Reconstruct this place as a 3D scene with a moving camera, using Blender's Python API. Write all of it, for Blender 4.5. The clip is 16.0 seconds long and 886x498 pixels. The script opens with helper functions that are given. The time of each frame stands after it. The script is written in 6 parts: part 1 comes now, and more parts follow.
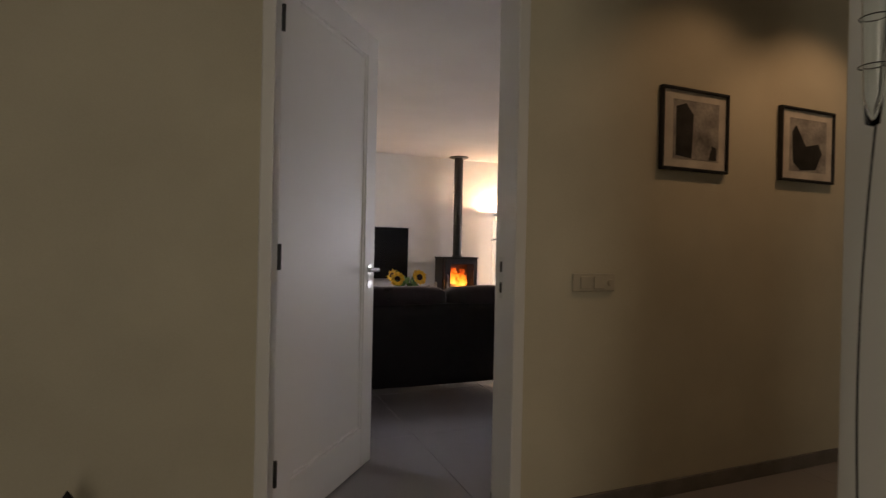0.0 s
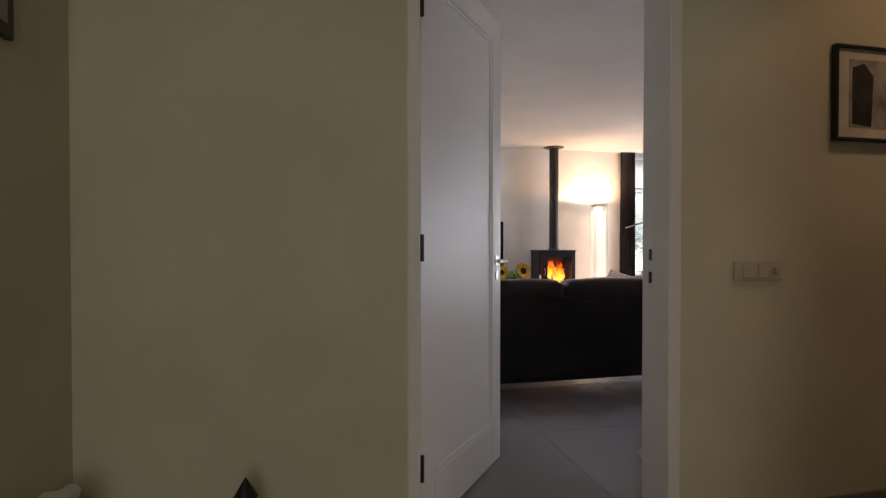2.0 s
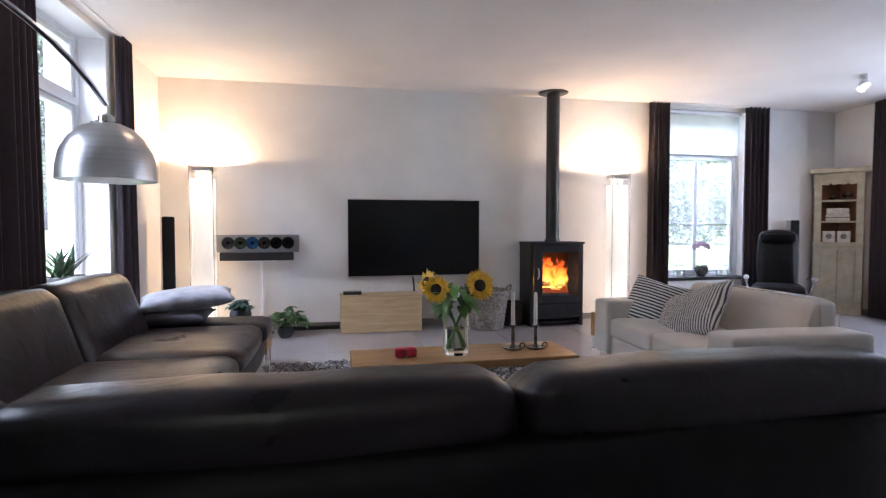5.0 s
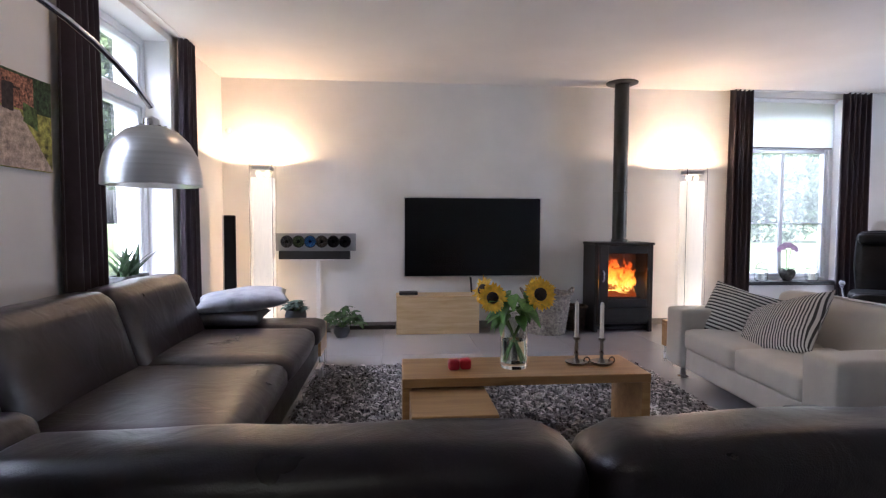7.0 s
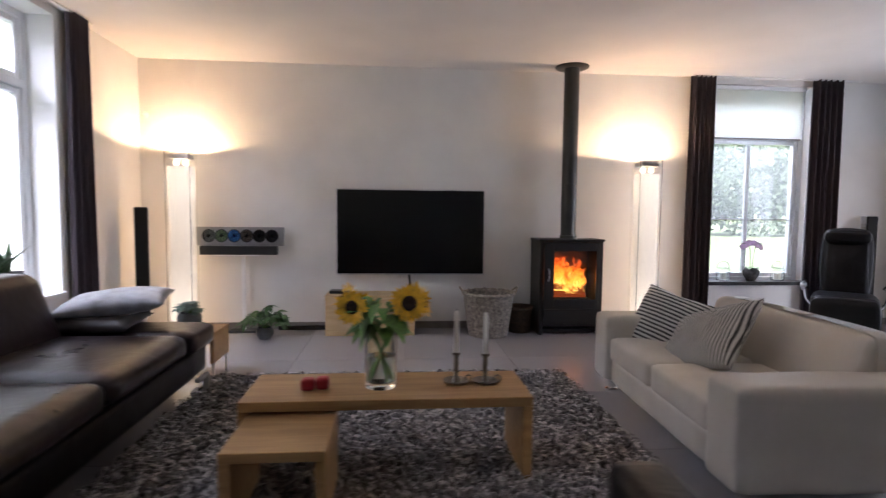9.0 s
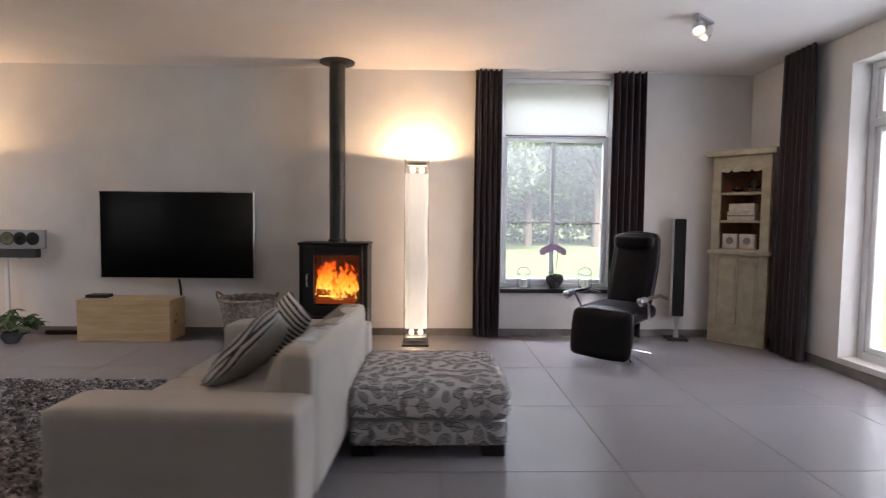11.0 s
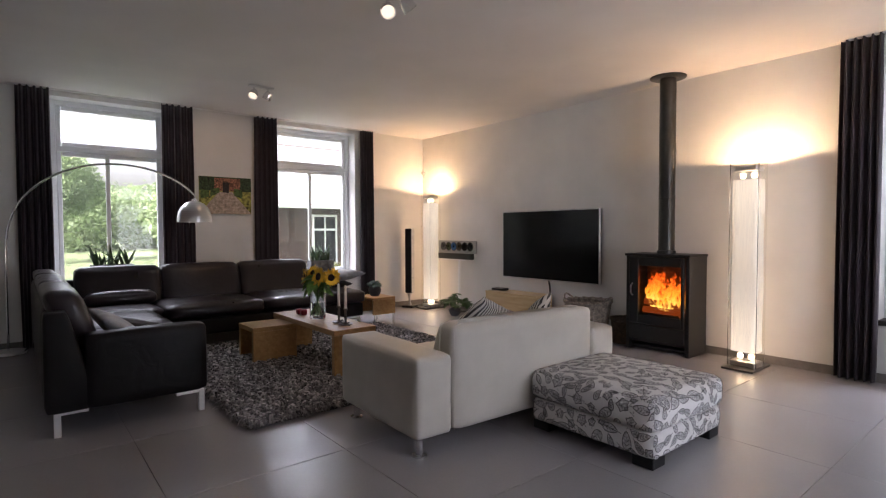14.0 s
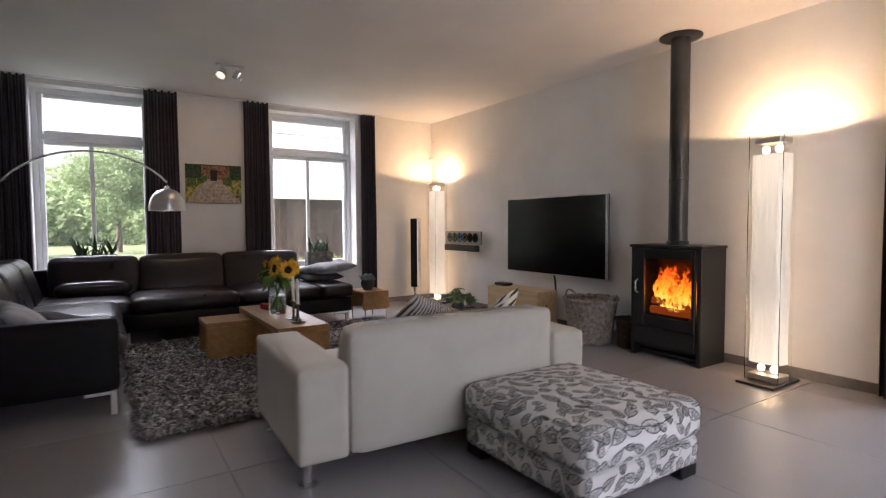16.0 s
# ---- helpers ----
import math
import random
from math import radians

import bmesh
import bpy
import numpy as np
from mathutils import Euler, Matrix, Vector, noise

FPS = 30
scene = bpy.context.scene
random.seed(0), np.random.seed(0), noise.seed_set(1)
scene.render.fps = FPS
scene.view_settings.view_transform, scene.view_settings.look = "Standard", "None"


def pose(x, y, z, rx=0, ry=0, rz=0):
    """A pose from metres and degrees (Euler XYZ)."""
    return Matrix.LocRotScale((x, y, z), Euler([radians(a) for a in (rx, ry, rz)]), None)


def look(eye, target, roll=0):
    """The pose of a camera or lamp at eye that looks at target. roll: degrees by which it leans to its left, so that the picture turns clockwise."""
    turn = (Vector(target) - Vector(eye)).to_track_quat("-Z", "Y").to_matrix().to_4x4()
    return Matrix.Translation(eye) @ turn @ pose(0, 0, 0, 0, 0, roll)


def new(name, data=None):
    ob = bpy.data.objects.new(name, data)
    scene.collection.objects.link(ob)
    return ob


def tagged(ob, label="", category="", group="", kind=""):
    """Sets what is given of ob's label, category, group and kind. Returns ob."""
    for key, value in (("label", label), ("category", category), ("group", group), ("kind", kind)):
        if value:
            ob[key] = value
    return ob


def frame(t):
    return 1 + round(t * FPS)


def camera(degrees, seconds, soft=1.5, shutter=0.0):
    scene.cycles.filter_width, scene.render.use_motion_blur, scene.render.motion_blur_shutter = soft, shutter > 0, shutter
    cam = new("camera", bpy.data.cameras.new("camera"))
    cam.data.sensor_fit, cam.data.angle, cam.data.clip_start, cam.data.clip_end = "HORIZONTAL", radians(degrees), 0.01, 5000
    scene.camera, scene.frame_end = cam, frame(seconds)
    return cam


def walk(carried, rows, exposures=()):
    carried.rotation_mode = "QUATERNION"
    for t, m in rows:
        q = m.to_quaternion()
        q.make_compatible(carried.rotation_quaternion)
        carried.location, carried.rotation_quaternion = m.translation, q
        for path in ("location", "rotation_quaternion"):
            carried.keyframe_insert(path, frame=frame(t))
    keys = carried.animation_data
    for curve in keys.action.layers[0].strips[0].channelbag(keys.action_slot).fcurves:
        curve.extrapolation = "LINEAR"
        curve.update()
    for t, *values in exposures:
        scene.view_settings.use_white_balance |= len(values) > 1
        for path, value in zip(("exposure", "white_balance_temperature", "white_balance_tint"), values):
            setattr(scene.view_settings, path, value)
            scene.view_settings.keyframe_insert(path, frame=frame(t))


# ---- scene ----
cam = camera(80.5, 16.0, soft=1.2, shutter=0.5)
PATH = [
    (0, (0.824, 0.452, 1.158), (1.565, 2.31, 1.15), 1.2),
    (0.5, (0.785, 0.483, 1.161), (1.394, 2.388, 1.152), 1.1),
    (1, (0.734, 0.52, 1.148), (1.171, 2.472, 1.142), 0.8),
    (1.5, (0.673, 0.585, 1.155), (1.107, 2.537, 1.139), 0.6),
    (2, (0.626, 0.611, 1.13), (1.071, 2.56, 1.102), 0.0),
    (2.5, (0.754, 0.945, 1.111), (1.25, 2.882, 1.061), -0.0),
    (3, (0.952, 1.613, 1.103), (1.534, 3.525, 1.038), -0.2),
    (3.2, (1.095, 1.862, 1.102), (1.722, 3.76, 1.026), -0.2),
    (4.2, (1.66, 2.72, 1.125), (2.21, 4.64, 1.045), -0.1),
    (5.5, (2.012, 3.221, 1.148), (2.334, 5.194, 1.069), -0.0),
    (6, (1.994, 3.261, 1.169), (2.264, 5.241, 1.079), 0.0),
    (6.5, (1.985, 3.281, 1.179), (2.194, 5.268, 1.084), 0.1),
    (7, (2.001, 3.293, 1.185), (2.178, 5.283, 1.088), 0.2),
    (7.5, (2.029, 3.348, 1.204), (2.186, 5.339, 1.097), 0.3),
    (8, (2.101, 3.496, 1.218), (2.256, 5.487, 1.103), 0.4),
    (8.5, (2.277, 3.549, 1.221), (2.441, 5.538, 1.095), 0.5),
    (9, (2.708, 3.622, 1.218), (2.883, 5.61, 1.088), 0.6),
    (9.5, (3.282, 3.749, 1.21), (3.467, 5.735, 1.076), 0.7),
    (10, (3.937, 3.784, 1.18), (4.139, 5.771, 1.064), 0.9),
    (12.5, (6.92, 3.629, 1.271), (6.005, 5.404, 1.155), -0.4),
    (13, (6.995, 3.748, 1.217), (5.646, 5.223, 1.143), -0.3),
    (13.5, (7.074, 3.848, 1.244), (5.558, 5.15, 1.175), -0.4),
    (14, (7.161, 3.885, 1.222), (5.612, 5.149, 1.153), -0.2),
    (14.5, (7.14, 3.904, 1.249), (5.582, 5.155, 1.166), -0.2),
    (15, (7.16, 3.981, 1.233), (5.573, 5.195, 1.145), -0.3),
    (15.5, (7.168, 4.272, 1.205), (5.554, 5.448, 1.099), -0.4),
    (16, (7.171, 4.813, 1.171), (5.497, 5.903, 1.077), -0.3),
]
walk(cam, [(t, look(eye, goal, roll)) for t, eye, goal, roll in PATH],
     [(0, 2.5, 6900, 20), (1, 2.64, 6900, 20), (2, 2.8, 6500, 18), (3, 2.8, 5800, 20), (5.5, 2.72, 5600, 15), (8, 2.47, 5850, 17), (10, 2.25, 6250, 17), (12.5, 2.03, 6600, 17), (13.5, 2.05, 6500, 17), (16, 2.05, 6500, 17)])

# ---- world and lights ----
SUN_ELEVATION, SUN_AZIMUTH = 51, 180
world = bpy.data.worlds.new("world")
scene.world = world
world.use_nodes = True
wn = world.node_tree.nodes
sky = wn.new("ShaderNodeTexSky")
sky.sky_type, sky.sun_disc = "NISHITA", False
sky.sun_elevation, sky.sun_rotation = radians(SUN_ELEVATION), radians(SUN_AZIMUTH)
sky.air_density, sky.dust_density, sky.ozone_density = 1.0, 8.0, 1.0
grey = wn.new("ShaderNodeHueSaturation")  # overcast: little blue left
grey.inputs["Saturation"].default_value, grey.inputs["Value"].default_value = 0.35, 1.25
world.node_tree.links.new(sky.outputs[0], grey.inputs["Color"])
world.node_tree.links.new(grey.outputs[0], wn["Background"].inputs[0])
wn["Background"].inputs[1].default_value = 0.15


def lamp(name, kind, m, energy, colour, **extra):
    data = bpy.data.lights.new(name, kind)
    data.energy, data.color = energy, colour
    for key, value in extra.items():
        if key == "size":
            data.size = value
        elif key == "size_y":
            data.shape, data.size_y = "RECTANGLE", value
        elif key == "radius":
            data.shadow_soft_size = value
        elif key == "cone":
            data.spot_size, data.spot_blend = radians(value), 0.12 if value > 160 else 0.6
        elif key == "angle":
            data.angle = radians(value)
    ob = new(name, data)
    ob.matrix_world = m
    return ob


DAY, WARM = (0.84, 0.88, 1.0), (1.0, 0.63, 0.33)
lamp("sun", "SUN", look((0.4, -9, 11), (0, 0, 0)), 3.6, (1.0, 0.96, 0.9), angle=10)
# area lamps added outside the windows to strengthen the daylight coming in
lamp("window_daylight", "AREA", look((-1.5, 4.74, 3.9), (1.6, 4.74, 0.5)), 46, DAY, size=1.6, size_y=1.4)
lamp("window_daylight", "AREA", look((-1.5, 7.3, 3.9), (1.6, 7.3, 0.5)), 60, DAY, size=1.6, size_y=1.4)
lamp("window_daylight", "AREA", look((6.74, 10.7, 3.9), (6.74, 7.6, 0.4)), 60, DAY, size=1.6, size_y=1.4)
lamp("window_daylight", "AREA", look((9.3, 6.9, 1.3), (6, 6.9, 1.0)), 13, DAY, size=1.9, size_y=2.2)
# the two tall floor lamps, up and down
for lx, ly in ((0.598, 8.99), (5.285, 8.885)):
    lamp("floor_lamp_uplight", "SPOT", look((lx, ly + 0.045, 1.805), (lx, ly + 0.06, 3.0)), 8.5, WARM, radius=0.02, cone=172)
    for lz in (0.35, 0.93, 1.5):
        lamp("floor_lamp_glow", "POINT", Matrix.Translation((lx, ly, lz)), 0.6, WARM, radius=0.03)
# ceiling spots and hall spot
lamp("spot_bulb", "SPOT", look((4.31, 5.72, 2.61), (4.0, 4.9, 0)), 2.5, WARM, radius=0.03, cone=90)
lamp("spot_bulb", "SPOT", look((1.7, 5.92, 2.61), (0.2, 6.0, 1.5)), 3, WARM, radius=0.03, cone=90)
lamp("spot_bulb", "SPOT", look((7.45, 7.67, 2.61), (8.3, 8.7, 0.8)), 3, WARM, radius=0.03, cone=90)
lamp("hall_spot", "SPOT", look((2.9, 1.75, 2.7), (2.9, 2.1, 0)), 1.2, WARM, radius=0.04, cone=110)
lamp("hall_spot", "SPOT", look((3.7, 1.75, 2.7), (3.7, 2.1, 0)), 2.2, WARM, radius=0.04, cone=110)
# added fill lamp before the closed back wall, brightens the hall; no window there
lamp("hall_fill", "AREA", look((0.35, -2.1, 1.7), (0.7, 2, 1.3)), 3.8, (1.0, 0.95, 0.76), size=1.5, size_y=1.9)


# ---- materials ----
def node_mat(name):
    m = bpy.data.materials.new(name)
    m.use_nodes = True
    return m, m.node_tree, m.node_tree.nodes["Principled BSDF"]


def mat(name, base, rough=0.6, metal=0.0, scale=8.0, vary=0.12, fine=120.0, bump=0.1, dist=0.002, stretch=(1, 1, 1), dark=None, sheen=0.0, coat=0.0, emit=None, power=0.0, spread=0.0):
    """Colour that varies at two scales, with fine relief."""
    m, t, b = node_mat(name)
    L = t.links.new
    co = t.nodes.new("ShaderNodeTexCoord")
    mp = t.nodes.new("ShaderNodeMapping")
    mp.inputs["Scale"].default_value = stretch
    L(co.outputs["Object"], mp.inputs[0])
    n1 = t.nodes.new("ShaderNodeTexNoise")
    n1.inputs["Scale"].default_value, n1.inputs["Detail"].default_value = scale, 5
    n2 = t.nodes.new("ShaderNodeTexNoise")
    n2.inputs["Scale"].default_value, n2.inputs["Detail"].default_value = fine, 3
    L(mp.outputs[0], n1.inputs[0]), L(mp.outputs[0], n2.inputs[0])
    ramp = t.nodes.new("ShaderNodeValToRGB")
    low = dark or tuple(c * (1 - 2 * vary) for c in base)
    high = tuple(min(1, c * (1 + vary)) for c in base)
    ramp.color_ramp.elements[0].position, ramp.color_ramp.elements[0].color = 0.3, (*low, 1)
    ramp.color_ramp.elements[1].position, ramp.color_ramp.elements[1].color = 0.7, (*high, 1)
    L(n1.outputs[0], ramp.inputs[0])
    mix = t.nodes.new("ShaderNodeMix")
    mix.data_type, mix.blend_type = "RGBA", "OVERLAY"
    mix.inputs[0].default_value = min(1.0, vary * 1.5)
    L(ramp.outputs[0], mix.inputs[6]), L(n2.outputs[0], mix.inputs[7])
    last = mix.outputs[2]
    if spread:
        info = t.nodes.new("ShaderNodeObjectInfo")
        hsv = t.nodes.new("ShaderNodeHueSaturation")
        rng = t.nodes.new("ShaderNodeMapRange")
        rng.inputs["To Min"].default_value, rng.inputs["To Max"].default_value = 1 - spread, 1 + spread
        L(info.outputs["Random"], rng.inputs[0]), L(rng.outputs[0], hsv.inputs["Value"]), L(last, hsv.inputs["Color"])
        last = hsv.outputs[0]
    L(last, b.inputs["Base Color"])
    rr = t.nodes.new("ShaderNodeMapRange")
    rr.inputs["To Min"].default_value, rr.inputs["To Max"].default_value = max(0.02, rough - 0.4 * vary), min(1, rough + 0.4 * vary)
    L(n1.outputs[0], rr.inputs[0]), L(rr.outputs[0], b.inputs["Roughness"])
    b.inputs["Metallic"].default_value = metal
    b.inputs["Sheen Weight"].default_value, b.inputs["Coat Weight"].default_value = sheen, coat
    if bump:
        bp = t.nodes.new("ShaderNodeBump")
        bp.inputs["Strength"].default_value, bp.inputs["Distance"].default_value = bump, dist
        L(n2.outputs[0], bp.inputs["Height"]), L(bp.outputs[0], b.inputs["Normal"])
    if emit:
        b.inputs["Emission Color"].default_value, b.inputs["Emission Strength"].default_value = (*emit, 1), power
    return m


def leather(name, base, rough, spec=0.4, vary=0.18, crease=0.2):
    """Grained hide with soft creases."""
    m = mat(name, base, rough, scale=5, vary=vary, fine=260, bump=0.0)
    t, b = m.node_tree, m.node_tree.nodes["Principled BSDF"]
    L = t.links.new
    co = t.nodes.new("ShaderNodeTexCoord")
    v = t.nodes.new("ShaderNodeTexVoronoi")
    v.inputs["Scale"].default_value = 330
    n = t.nodes.new("ShaderNodeTexNoise")
    n.inputs["Scale"].default_value, n.inputs["Detail"].default_value, n.inputs["Distortion"].default_value = 7, 3, 1.2
    L(co.outputs["Object"], v.inputs[0]), L(co.outputs["Object"], n.inputs[0])
    b1, b2 = t.nodes.new("ShaderNodeBump"), t.nodes.new("ShaderNodeBump")
    b1.inputs["Strength"].default_value, b1.inputs["Distance"].default_value = crease, 0.02
    b2.inputs["Strength"].default_value, b2.inputs["Distance"].default_value = 0.25, 0.001
    L(n.outputs[0], b1.inputs["Height"]), L(v.outputs[0], b2.inputs["Height"])
    b.inputs["Specular IOR Level"].default_value = spec
    L(b1.outputs[0], b2.inputs["Normal"]), L(b2.outputs[0], b.inputs["Normal"])
    return m


def stripes(name, dark, light, pitch, axis=0, rough=0.85):
    m, t, b = node_mat(name)
    L = t.links.new
    co, sep = t.nodes.new("ShaderNodeTexCoord"), t.nodes.new("ShaderNodeSeparateXYZ")
    mul, fr, ramp = t.nodes.new("ShaderNodeMath"), t.nodes.new("ShaderNodeMath"), t.nodes.new("ShaderNodeValToRGB")
    mul.operation, fr.operation = "MULTIPLY", "FRACT"
    mul.inputs[1].default_value = 1 / pitch
    ramp.color_ramp.elements[0].position, ramp.color_ramp.elements[0].color = 0.42, (*dark, 1)
    ramp.color_ramp.elements[1].position, ramp.color_ramp.elements[1].color = 0.5, (*light, 1)
    L(co.outputs["Object"], sep.inputs[0]), L(sep.outputs[axis], mul.inputs[0]), L(mul.outputs[0], fr.inputs[0]), L(fr.outputs[0], ramp.inputs[0])
    L(ramp.outputs[0], b.inputs["Base Color"])
    n, bp = t.nodes.new("ShaderNodeTexNoise"), t.nodes.new("ShaderNodeBump")
    n.inputs["Scale"].default_value = 400
    bp.inputs["Strength"].default_value, bp.inputs["Distance"].default_value = 0.3, 0.002
    L(n.outputs[0], bp.inputs["Height"]), L(bp.outputs[0], b.inputs["Normal"])
    b.inputs["Roughness"].default_value = rough
    return m


def glass(name, colour=(1, 1, 1), rough=0.0, ior=1.45):
    m, t, b = node_mat(name)
    b.inputs["Base Color"].default_value = (*colour, 1)
    b.inputs["Transmission Weight"].default_value, b.inputs["Roughness"].default_value, b.inputs["IOR"].default_value = 1, rough, ior
    return m


def milky_glass(name, haze):
    m = glass(name)
    t = m.node_tree
    tl, mx, n = t.nodes.new("ShaderNodeBsdfTranslucent"), t.nodes.new("ShaderNodeMixShader"), t.nodes.new("ShaderNodeTexNoise")
    # milky translucent share: puts the haze over the outdoor view into the pane
    tl.inputs[0].default_value = (0.75, 0.78, 0.8, 1)
    n.inputs["Scale"].default_value = 2.5
    k = t.nodes.new("ShaderNodeMapRange")
    k.inputs[3].default_value, k.inputs[4].default_value = haze * 0.7, haze * 1.3
    t.links.new(n.outputs[0], k.inputs[0]), t.links.new(k.outputs[0], mx.inputs[0])
    t.links.new(t.nodes["Principled BSDF"].outputs[0], mx.inputs[1]), t.links.new(tl.outputs[0], mx.inputs[2])
    t.links.new(mx.outputs[0], t.nodes["Material Output"].inputs[0])
    return m


def wood(name, light, dark, rough=0.4, scale=3.0, knots=False):
    m, t, b = node_mat(name)
    L = t.links.new
    co, mp = t.nodes.new("ShaderNodeTexCoord"), t.nodes.new("ShaderNodeMapping")
    mp.inputs["Scale"].default_value = (1, 9, 9)
    n, f = t.nodes.new("ShaderNodeTexNoise"), t.nodes.new("ShaderNodeTexNoise")
    n.inputs["Scale"].default_value, n.inputs["Detail"].default_value, n.inputs["Distortion"].default_value = scale, 6, 0.6
    f.inputs["Scale"].default_value = 60
    L(co.outputs["Object"], mp.inputs[0]), L(mp.outputs[0], n.inputs[0]), L(mp.outputs[0], f.inputs[0])
    ramp = t.nodes.new("ShaderNodeValToRGB")
    ramp.color_ramp.elements[0].position, ramp.color_ramp.elements[0].color = 0.3, (*dark, 1)
    ramp.color_ramp.elements[1].position, ramp.color_ramp.elements[1].color = 0.65, (*light, 1)
    L(n.outputs[0], ramp.inputs[0])
    last = ramp.outputs[0]
    if knots:
        v, vr, mx = t.nodes.new("ShaderNodeTexVoronoi"), t.nodes.new("ShaderNodeValToRGB"), t.nodes.new("ShaderNodeMix")
        v.inputs["Scale"].default_value = 4.5
        vr.color_ramp.elements[0].position, vr.color_ramp.elements[0].color = 0.06, (1, 1, 1, 1)
        vr.color_ramp.elements[1].position, vr.color_ramp.elements[1].color = 0.1, (0, 0, 0, 1)
        mx.data_type = "RGBA"
        L(co.outputs["Object"], v.inputs[0]), L(v.outputs[0], vr.inputs[0]), L(vr.outputs[0], mx.inputs[0])
        L(last, mx.inputs[6])
        mx.inputs[7].default_value = (0.16, 0.08, 0.03, 1)
        last = mx.outputs[2]
    L(last, b.inputs["Base Color"])
    bp = t.nodes.new("ShaderNodeBump")
    bp.inputs["Strength"].default_value, bp.inputs["Distance"].default_value = 0.15, 0.001
    L(f.outputs[0], bp.inputs["Height"]), L(bp.outputs[0], b.inputs["Normal"])
    b.inputs["Roughness"].default_value = rough
    return m


def glow(name, colour, power):
    m, t, b = node_mat(name)
    b.inputs["Base Color"].default_value = (*colour, 1)
    b.inputs["Emission Color"].default_value, b.inputs["Emission Strength"].default_value = (*colour, 1), power
    return m


def flame_mat(name):
    m, t, b = node_mat(name)
    L = t.links.new
    co, sep, n, add, ramp = (t.nodes.new("ShaderNode" + k) for k in ("TexCoord", "SeparateXYZ", "TexNoise", "Math", "ValToRGB"))
    n.inputs["Scale"].default_value, n.inputs["Distortion"].default_value = 9, 1.5
    add.operation = "MULTIPLY_ADD"
    add.inputs[1].default_value = 0.45
    L(co.outputs["Generated"], sep.inputs[0]), L(co.outputs["Object"], n.inputs[0])
    L(n.outputs[0], add.inputs[0]), L(sep.outputs[2], add.inputs[2])
    r = ramp.color_ramp
    r.elements[0].position, r.elements[0].color = 0.2, (1.0, 0.62, 0.12, 1)
    r.elements[1].position, r.elements[1].color = 1.0, (0.5, 0.06, 0.005, 1)
    mid = r.elements.new(0.55)
    mid.color = (1.0, 0.28, 0.02, 1)
    L(add.outputs[0], ramp.inputs[0]), L(ramp.outputs[0], b.inputs["Emission Color"])
    b.inputs["Base Color"].default_value = (0.1, 0.02, 0, 1)
    b.inputs["Emission Strength"].default_value = 0.55
    tr, mx, out = t.nodes.new("ShaderNodeBsdfTransparent"), t.nodes.new("ShaderNodeMixShader"), t.nodes["Material Output"]
    r2 = t.nodes.new("ShaderNodeValToRGB")
    r2.color_ramp.elements[0].position, r2.color_ramp.elements[1].position = 0.36, 0.52
    L(n.outputs[0], r2.inputs[0]), L(r2.outputs[0], mx.inputs[0]), L(b.outputs[0], mx.inputs[1]), L(tr.outputs[0], mx.inputs[2]), L(mx.outputs[0], out.inputs[0])
    return m


PLASTER = mat("white_plaster", (0.74, 0.73, 0.71), 0.85, scale=2.5, vary=0.03, fine=220, bump=0.15)
CEILING = mat("white_ceiling_paint", (0.71, 0.70, 0.695), 0.9, scale=1.5, vary=0.03, fine=160, bump=0.12)
HALL = mat("cream_hall_plaster", (0.62, 0.58, 0.46), 0.85, scale=2.0, vary=0.05, fine=180, bump=0.2)
TILE = mat("grey_floor_tile", (0.305, 0.295, 0.31), 0.25, scale=1.1, vary=0.03, fine=70, bump=0.02, spread=0.04)
GROUT = mat("grey_grout", (0.24, 0.235, 0.24), 0.6)
SKIRT = mat("taupe_skirting", (0.2, 0.185, 0.175), 0.5)
PAINT = mat("white_gloss_paint", (0.78, 0.78, 0.77), 0.42, scale=1.5, vary=0.012, fine=60, bump=0.02)
WINPAINT = mat("white_window_paint", (0.78, 0.8, 0.82), 0.35, scale=4, vary=0.03, fine=60, bump=0.03)
PANE = milky_glass("window_glass", 0.012)
# stronger share here, for the pale haze before the lawn and trees
VEILED = milky_glass("hazy_window_glass", 0.11)
CLEAR = glass("clear_glass", (0.96, 0.99, 0.98))
ACRYL = glass("clear_acrylic", (0.99, 0.99, 0.98), ior=1.2)
BROWN = leather("dark_brown_leather", (0.015, 0.0095, 0.0125), 0.3, 0.42)
PANEL = leather("black_leather", (0.006, 0.005, 0.0062), 0.42, 0.2)
CREAM = leather("off_white_leather", (0.54, 0.51, 0.46), 0.42, 0.4, 0.04, 0.08)
BLACKL = leather("black_soft_leather", (0.005, 0.005, 0.006), 0.32, 0.18)
SATIN = mat("satin_aluminium", (0.78, 0.78, 0.78), 0.45, 0.85, scale=3, vary=0.04, fine=90, bump=0.04)
STEEL = mat("brushed_steel", (0.62, 0.62, 0.63), 0.28, 1.0, scale=3, vary=0.06, fine=90, bump=0.05, stretch=(1, 1, 20))
CHROME = mat("chrome", (0.8, 0.8, 0.82), 0.1, 1.0, vary=0.02, bump=0)
DOME = mat("spun_aluminium", (0.66, 0.66, 0.67), 0.3, 1.0, scale=2, vary=0.05, fine=40, bump=0.06, stretch=(1, 1, 60))
CURTAIN = mat("dark_aubergine_curtain", (0.03, 0.019, 0.026), 0.9, scale=20, vary=0.15, fine=500, bump=0.3, sheen=0.2)
STOVE = mat("black_cast_iron", (0.015, 0.015, 0.016), 0.45, 0.2, scale=12, vary=0.15, fine=300, bump=0.2)
PIPE = mat("dark_grey_stovepipe", (0.05, 0.052, 0.052), 0.33, 0.5, scale=6, vary=0.12, fine=120, bump=0.05)
